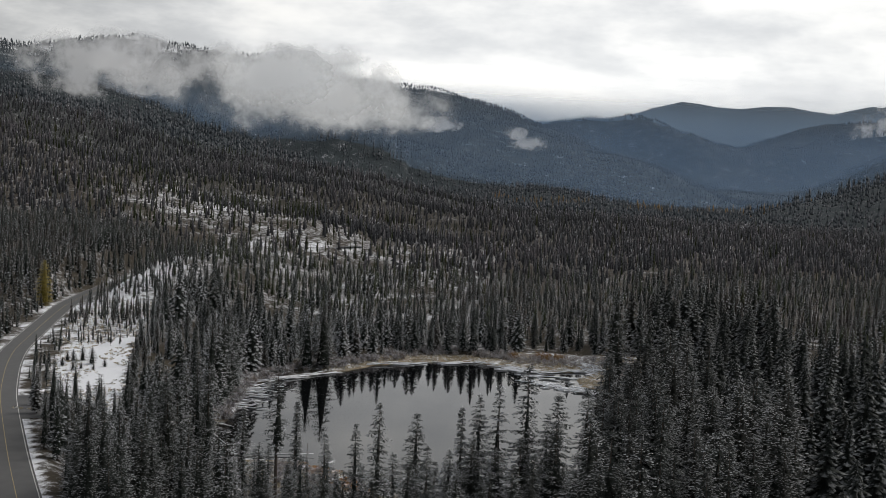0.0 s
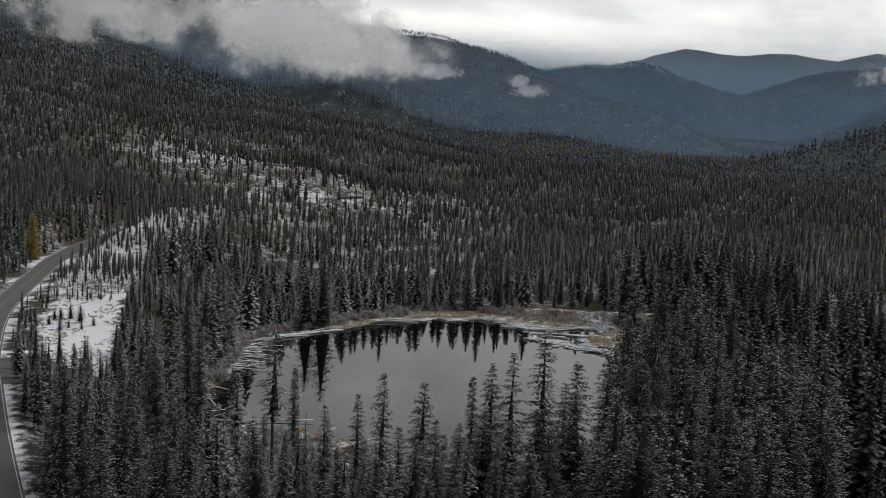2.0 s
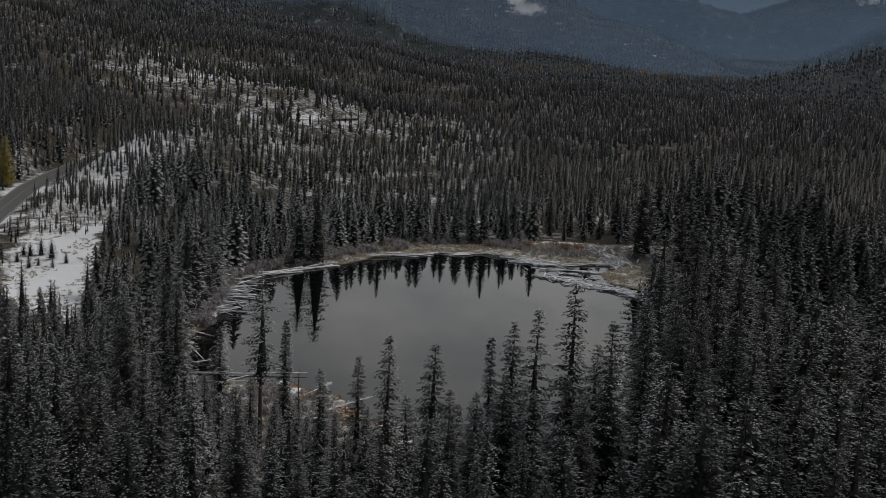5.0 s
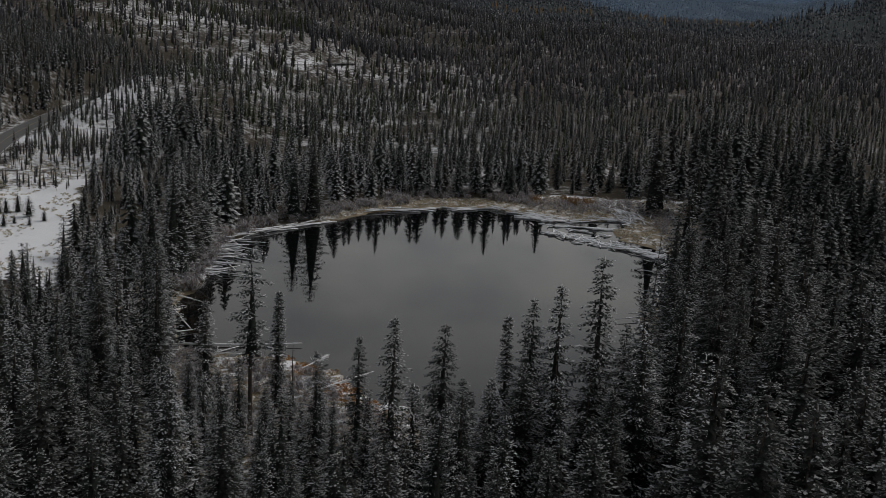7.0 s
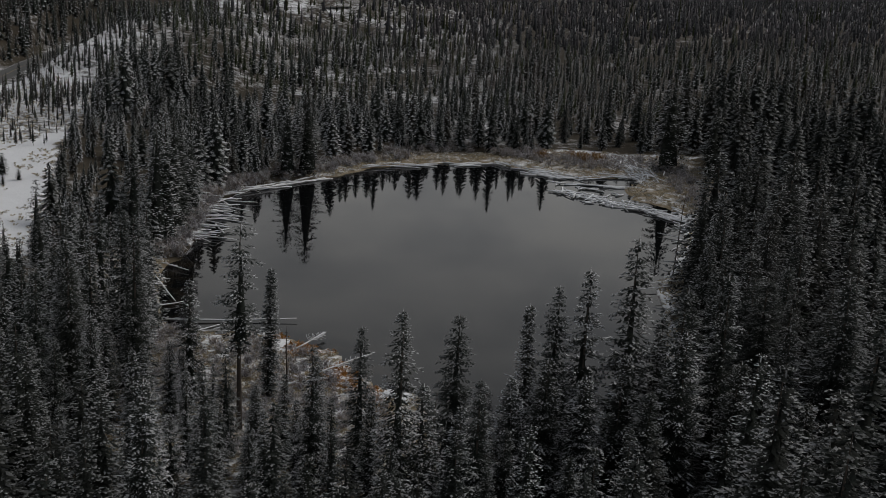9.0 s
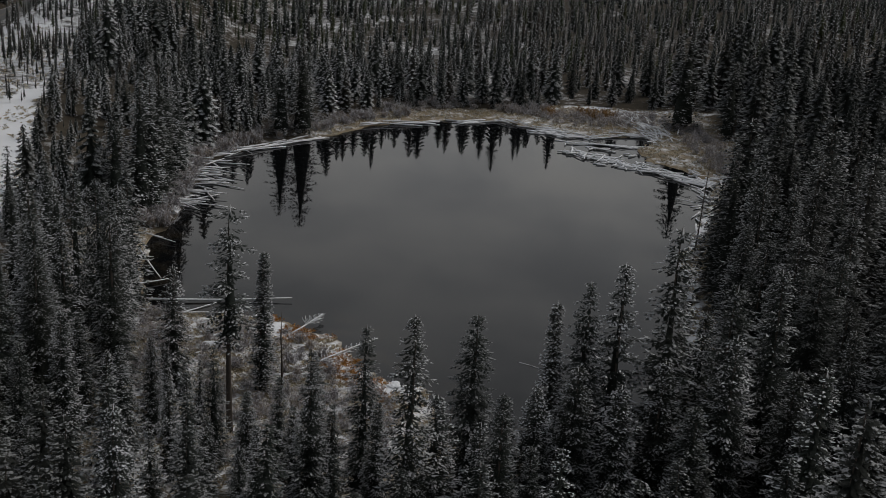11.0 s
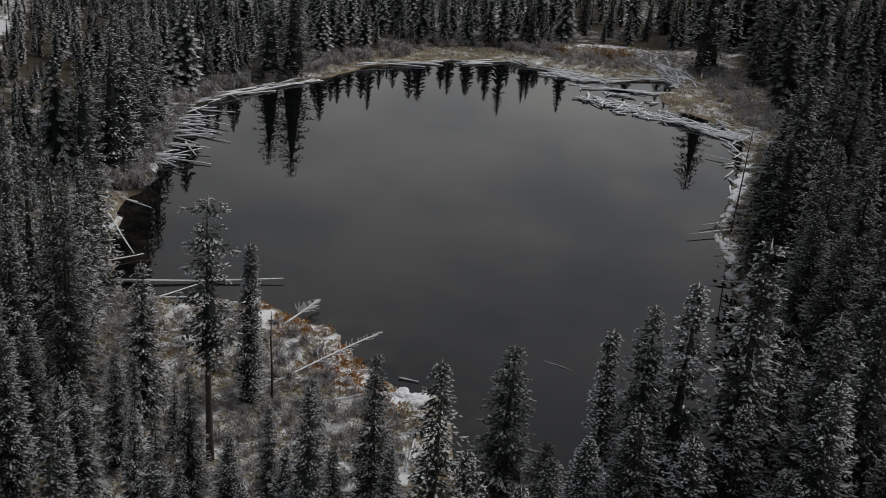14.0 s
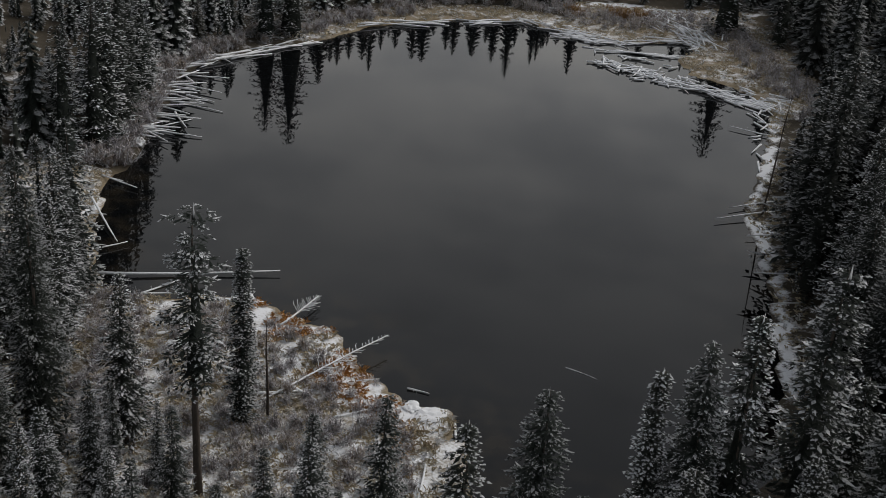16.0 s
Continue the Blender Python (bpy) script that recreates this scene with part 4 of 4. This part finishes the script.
LOGS = [(log_mesh(i, l, d, 3), l) for i, (l, d) in enumerate([(3.0, 0.19), (4.2, 0.17), (5.6, 0.18), (7.0, 0.17), (8.6, 0.18), (4.8, 0.23), (10.5, 0.18), (1.9, 0.24)])]
SINGLE = [(-43.4, 126.3, -22.3, 130.1), (-37.4, 122.5, -32.7, 127.5), (-37.6, 122.3, -30.9, 123.2), (-49.8, 155.6, -44.2, 152.0), (-50.2, 149.8, -42.6, 135.1), (-45.9, 131.9, -41.4, 135.3),
          (-6.7, 106.7, -4.5, 106.0), (-13.5, 99.7, -10.4, 101.4), (-2.0, 101.2, -1.9, 93.1), (-11.8, 107.0, -9.6, 107.7), (44.4, 159.2, 35.0, 155.2), (45.5, 163.1, 38.0, 159.7),
          (42.8, 139.3, 36.1, 138.6), (42.7, 151.2, 38.1, 150.0), (53.1, 193.5, 46.6, 197.0), (39.8, 130.8, 35.7, 129.8), (-36.0, 96.0, -34.0, 90.0), (-49.0, 209.0, -28.5, 232.0), (-47.5, 212.5, -36.0, 226.5), (-46.5, 209.0, -43.5, 216.5), (-44.0, 216.0, -41.0, 212.0), (-46.0, 189.0, -38.5, 186.0),
          (-51.5, 178.9, -45.6, 177.5), (-46.4, 177.3, -42.5, 181.8), (-48.5, 142.9, -45.9, 142.8), (-48.3, 138.4, -46.1, 139.3), (-46.5, 134.9, -44.1, 133.1), (-49.7, 155.4, -46.5, 153.9), (9.9, 113.0, 13.0, 111.0),
          (51.9, 206.0, 54.2, 200.4), (-22.2, 89.2, -19.3, 89.7), (-37.4, 100.3, -35.1, 100.6), (-24.4, 97.3, -22.8, 98.7), (-5.5, 87.8, -4.6, 95.3), (35.5, 107.8, 37.3, 105.9)]
for i, (ax, ay, bx, by) in enumerate(SINGLE):
    length = math.hypot(bx - ax, by - ay)
    ob = lay("fallen_log", log_mesh(40 + i, length, 0.05 if i == 28 else 0.10 + 0.004 * length, 4), (ax, ay), (bx, by), "barkless grey log lying out over the water" if i not in (7, 16, 30, 31, 32, 33) else "grey fallen log on snowy ground", 0.02 if i == 28 else 0.14)
for i, (ax, ay, bx, by) in enumerate([(-20.7, 116.8, -17.2, 123.8), (-21.5, 100.2, -9.0, 114.7)]):
    lay("fallen_tree", log_mesh(60 + i, math.hypot(bx - ax, by - ay), 0.12, 4, 15 + 7 * i), (ax, ay), (bx, by), "bleached fallen tree with bare side branches", 0.35, tilt=-1.0)

lr = random.Random(9)


def raft(n, ax, ay, bx, by, spread_, way, wander, group, sizes, pile=0.25, strewn=False):
    """Driftwood strewn along a line of the shore: logs one by one, or as joined litter."""
    bits = []
    for _ in range(n):
        s, off = lr.random(), lr.gauss(0, spread_)
        d = math.hypot(bx - ax, by - ay)
        x, y = ax + s * (bx - ax) - off * (by - ay) / d, ay + s * (by - ay) + off * (bx - ax) / d
        a = radians(way + lr.gauss(0, wander))
        me, l = LOGS[lr.choice(sizes)]
        a0 = (x - math.cos(a) * l / 2, y - math.sin(a) * l / 2)
        if strewn:
            bits.append((*a0, max(float(terrain(*a0)), 0.0) + lr.uniform(0.04, pile), l / 6.0, a))
            continue
        lay("drift_log", me, a0, (x + math.cos(a) * l / 2, y + math.sin(a) * l / 2), "bleached drift log dusted with snow at the shore", lr.uniform(0.04, pile), group, lr.uniform(-2, 2))
    if bits:
        p = Pieces()
        for x, y, z, k, a in bits:
            run = [(x + math.cos(a) * 6 * k * f, y + math.sin(a) * 6 * k * f, z + 0.1 * math.sin(3 * f + a)) for f in (0, 0.4, 0.75, 1.0)]
            p.tube(run, [lr.uniform(0.15, 0.21) * g for g in (1, 0.9, 0.75, 0.5)], 7)
        v, t, _ = p.arrays()
        tagged(new("driftwood", mesh_of("driftwood", v, t, None, M_LOG)), "bleached driftwood dusted with snow along the shore", "driftwood", kind="stuff")


raft(46, -48.5, 170, -46.5, 212, 2.0, -8, 36, "logs of the left bank pile", [2, 3, 4, 5, 4, 6])
raft(14, -47, 212, -30, 230, 0.8, 46, 9, "logs along the far bank", [3, 4, 6], strewn=True)
raft(26, -19, 248, 18, 262, 0.9, 22, 16, "logs along the far shore", [1, 2, 3, 4, 5], strewn=True)
raft(22, 16, 261, 31, 250, 1.0, -32, 14, "logs along the far shore", [1, 2, 3, 4], strewn=True)
raft(62, 28, 232, 44, 221.5, 1.7, -36, 38, "log raft", [0, 1, 2, 3, 5, 7], 0.5)
raft(62, 43, 222, 57.5, 208, 1.5, -40, 28, "log raft", [1, 2, 3, 4, 5, 6], 0.5)
raft(16, 54, 217, 62, 214, 1.5, -30, 30, "log raft", [0, 1, 2, 7], 0.4, strewn=True)
raft(26, 22, 251.5, 36, 247, 1.0, -14, 22, "log raft", [0, 1, 2, 3, 5], 0.4)
raft(12, 34, 247.5, 50, 253, 0.6, 14, 10, "log raft", [2, 3, 4, 6])
raft(14, 26, 243, 46, 240.5, 0.7, -3, 14, "log raft", [1, 3, 4, 6])
raft(16, 27, 240, 44, 231, 2.0, -25, 55, "log raft", [0, 0, 7, 1], strewn=True)
raft(62, 48, 272, 53.5, 248, 2.1, -72, 17, "log pile behind the inlet", [1, 2, 3, 4, 5, 6], 0.9)
raft(9, 52, 251, 49, 246, 1.3, -95, 30, "log pile behind the inlet", [0, 7, 1], 0.5, strewn=True)
raft(10, 56, 210, 42, 164, 0.7, -105, 35, "logs along the right bank", [0, 1, 2, 7], strewn=True)
raft(8, -34, 118, -8, 98, 3.5, 30, 40, "logs on the spit", [0, 1, 7, 2])


def snag(x, y, height, lean, label, seed):
    r, p = random.Random(seed), Pieces()
    p.tube([(0, 0, -0.3), (0.05, 0, height * 0.3), (0, 0.1, height * 0.7), (0, 0, height)], [0.16, 0.13, 0.08, 0.02], 6)
    for i in range(46):
        z, a, l = height * r.uniform(0.18, 0.97), r.uniform(0, 6.28), r.uniform(0.4, 1.3)
        l *= 1.15 - z / height
        p.tube([(0, 0, z), (l * 0.6 * math.cos(a), l * 0.6 * math.sin(a), z - 0.1 * l), (l * math.cos(a), l * math.sin(a), z - 0.35 * l)], [0.03, 0.022, 0.01], 3)
    v, t, _ = p.arrays()
    ob = new("dead_tree", mesh_of("dead_tree", v, t, None, M_BARK))
    ob.matrix_basis = pose(x, y, max(float(terrain(x, y)), 0), *lean, 40 * seed)
    tagged(ob, label, "dead tree")


snag(42.3, 158.0, 19.0, (2, 1), "thin bare dead tree standing at the shore", 1)
snag(-19.6, 99.0, 9.5, (-5, 12), "slender leaning dead stem beside a spruce", 2)
snag(-1.0, 66.5, 15.5, (2, -3), "grey dead spruce with drooping bare twigs", 3)


def shrub_arrays(seed, twigs_n):
    """Bare willow: thin stems fanning out, each with forked twigs."""
    r, p = random.Random(seed), Pieces()
    for _ in range(twigs_n):
        a, tilt, l = r.uniform(0, 6.28), r.uniform(0.05, 0.95), r.uniform(0.6, 1.0)
        foot = Vector((r.gauss(0, 0.16), r.gauss(0, 0.16), 0))
        tip = foot + Vector((math.cos(a) * math.sin(tilt), math.sin(a) * math.sin(tilt), math.cos(tilt))) * l
        side = Vector((-math.sin(a), math.cos(a), 0.2)) * 0.026
        p.tri(p.point(foot - side), p.point(foot + side), p.point(tip))
        for k in range(4):
            m = foot.lerp(tip, r.uniform(0.35, 0.9))
            e = m + Vector((r.uniform(-1, 1), r.uniform(-1, 1), r.uniform(0.2, 1))).normalized() * l * r.uniform(0.2, 0.4)
            p.tri(p.point(m - side * 0.8), p.point(m + side * 0.8), p.point(e))
    return p.arrays()


def shrub_mesh(seed, twigs_n):
    v, t, _ = shrub_arrays(seed, twigs_n)
    return mesh_of("shrub", v, t, {"tone": np.full(len(v), random.Random(seed).random())}, M_TWIG)


SHRUBS = [shrub_mesh(300 + i, 70) for i in range(6)]


def brushwood(places, low, high, label, mat=None):
    """Willows too far off to tell apart."""
    r = np.random.RandomState(len(places))
    rows = np.column_stack([places, terrain(*places.T) - 0.05, r.uniform(low, high, len(places)), r.uniform(low, high, len(places)) * 1.2, r.uniform(size=len(places))])
    tagged(new("willow_brush", scatter_mesh("willow_brush", [shrub_arrays(320 + i, 46) for i in range(4)], rows, mat or M_TWIG)), label, "shrubs", kind="stuff")


def shrubs(places, low, high, label, group):
    for x, y in places:
        ob = new("willow_shrub", lr.choice(SHRUBS))
        s = lr.uniform(low, high)
        ob.matrix_basis = pose(x, y, float(terrain(x, y)) - 0.05, 0, 0, lr.uniform(0, 360)) @ Matrix.Diagonal((s * lr.uniform(0.9, 1.4), s * lr.uniform(0.9, 1.4), s, 1))
        tagged(ob, label, "shrub", group)


def dry_places(n, x0, x1, y0, y1, gap, near, far, seed):
    p = scatter(n, x0, x1, y0, y1, gap, seed)
    d = to_pond(*p.T)
    return p[(d > near) & (d < far)]


shrubs(dry_places(900, -56, -46, 158, 222, 1.9, 0.5, 6.5, 41), 2.0, 3.6, "bare grey willow shrub with frosted twigs", "willows on the left bank")
shrubs(dry_places(1200, -46, -10, 214, 262, 2.3, 3.0, 10, 42), 1.8, 3.4, "bare grey willow shrub with frosted twigs", "willows on the far bank")
brushwood(dry_places(1400, -10, 64, 258, 290, 2.4, 8.0, 18, 43), 1.5, 3.2, "bare brown willow brush behind the marsh")
brushwood(dry_places(900, -50, -35, 98, 127, 1.6, 0.8, 12, 46), 0.9, 2.0, "low frosted willow brush under the spruces")
shrubs(dry_places(1800, -38, -6, 80, 119, 1.75, 3.5, 30, 44), 0.9, 1.9, "low frosted willow shrub among dry sedge", "willows on the spit")
brushwood(dry_places(300, 58, 72, 200, 262, 2.4, 5.0, 16, 45), 1.8, 3.2, "bare grey willow brush at the forest edge")


brushwood(np.array([(36.5, 267.0), (37.8, 268.5), (38.8, 266.2), (35.2, 269.0), (41.5, 270.5), (28.0, 268.0), (26.8, 269.5), (43.0, 268.0)]), 2.2, 3.4, "amber-leaved shrubs behind the marsh", M_AMBER)


def tuft(seed, blades):
    r, p = random.Random(seed), Pieces()
    for _ in range(blades):
        a, out, h = r.uniform(0, 6.28), r.uniform(0.15, 0.6), r.uniform(0.5, 1.0)
        b = Vector((r.gauss(0, 0.12), r.gauss(0, 0.12), 0))
        side = Vector((-math.sin(a), math.cos(a), 0)) * 0.05
        m = b + Vector((math.cos(a) * out * 0.5, math.sin(a) * out * 0.5, h * 0.8))
        e = b + Vector((math.cos(a) * out * 1.3, math.sin(a) * out * 1.3, h * 0.75))
        q = [p.point(b - side), p.point(b + side), p.point(m), p.point(e)]
        p.tri(q[0], q[1], q[2])
        p.tri(q[1], q[3], q[2])
    return p.arrays()


grass = np.concatenate([scatter(24000, -44, 3, 70, 126, 0.45, 51), scatter(2500, -51, -44, 100, 128, 0.6, 59), scatter(9000, -60, -40, 127, 160, 0.6, 54), scatter(16000, -40, 24, 226, 276, 0.75, 55), scatter(16000, 22, 76, 200, 285, 0.8, 56), scatter(9000, 30, 62, 98, 206, 0.8, 58), scatter(9000, -120, -64, 126, 300, 1.2, 60)])
open_snow = ((clearing(*grass.T) > 0.2) | (young_ground(*grass.T) > 0.3)) & (to_line(*grass.T, TRACK)[0] > 3.2)
grass = grass[((marsh_mask(*grass.T) > 0.3) | open_snow | (grass[:, 1] < 128) & (grass[:, 0] < -34) | ((grass[:, 0] > 28) & (grass[:, 1] < 207) & (to_pond(*grass.T) < 4))) & (to_pond(*grass.T) > 0.1) & (waves(*grass.T, 6, 57) < 0.4)]
gr = np.random.RandomState(52)
edge = smooth(8, 3, to_pond(*grass.T)) * (grass[:, 1] < 125) * smooth(-27, -23, grass[:, 0]) * smooth(-5, -8, grass[:, 0])
rows = np.column_stack([grass, terrain(*grass.T) - 0.03, gr.uniform(0.3, 0.7, len(grass)), gr.uniform(0.7, 1.2, len(grass)), np.clip(edge * (waves(*grass.T, 14, 53) > -0.45) + gr.uniform(0, 0.2, len(grass)), 0, 1)])
tagged(new("marsh_sedge", scatter_mesh("marsh_sedge", [tuft(400 + i, 9) for i in range(5)], rows, M_SEDGE)), "dry tan and rust-coloured sedge on the shore", "grass", kind="stuff")

# young spruces on the snowy clearing
young = scatter(14000, -132, -66, 130, 430, 2.7, 61)
young = young[(young_ground(*young.T) > 0.3) & (waves(*young.T, 30, 65) > -0.45)]
far_young = grown(young, 6.0, 13.0, 0.28, 62, 0.15)
woods("young_spruces", "young spruces and thin pines scattered on open snow", [spiral_tree(190 + i, 34, 0.45, 0.2, 0.75) for i in range(4)], far_young, M_WOODS)

for i, (x, y, tall) in enumerate([(-94.5, 186.6, 3.4), (-92.6, 188.4, 4.2), (-96.2, 187.0, 2.8), (-88.8, 184.6, 4.6), (-86.3, 178.0, 2.2), (-89.9, 179.0, 1.8), (-84.6, 182.0, 2.4), (-91.0, 176.0, 3.0), (-95.5, 181.0, 2.6)]):
    SPRUCE.stand(i % 3, x, y, float(terrain(x, y)) - 0.05, tall / 20.0, 50 * i, slim=2.2, label="small young spruce on the open snow")

# the golden larch by the road
larch = Kind("larch_tree", "golden-green autumn larch beside the road", "tree", "", [conifer_crown(91, 15.0, 3.4, 0.06, 0.42, 8, 0.25, 0.6)], [stem(15.0, 0.2, 0.2, 4)], M_LARCH)
larch.stand(0, -140.0, 289.0, float(terrain(-140, 289)) - 0.1, 1.12, 20)


def mound(x, y, wide, high, label, seed):
    """A snow-capped root plate or hummock."""
    bm = bmesh.new()
    bmesh.ops.create_icosphere(bm, subdivisions=3, radius=1.0)
    for v in bm.verts:
        n = noise.fractal(v.co * 1.7 + Vector((seed * 7.0, 0, 0)), 0.8, 2.0, 4)
        v.co *= 1 + 0.35 * n
        v.co = Vector((v.co.x * wide, v.co.y * wide * 0.8, v.co.z * high))
    me = bpy.data.meshes.new("mound")
    bm.to_mesh(me)
    me.materials.append(M_LOG)
    ob = new("root_mound", me)
    ob.matrix_basis = pose(x, y, max(float(terrain(x, y)), 0) + high * 0.25, 0, 0, seed * 50)
    tagged(ob, label, "mound")


for i, (x, y, wide, high) in enumerate([(-48.4, 168.5, 1.5, 0.9), (-4.4, 101.6, 1.6, 0.35), (-25.5, 122.4, 1.6, 0.45), (-30.5, 111.0, 1.3, 0.4), (-12.2, 94.5, 1.5, 0.4), (-6.2, 103.0, 1.0, 0.3)]):
    mound(x, y, wide, high, "snow-capped hummock with tangled roots at the shore", i)
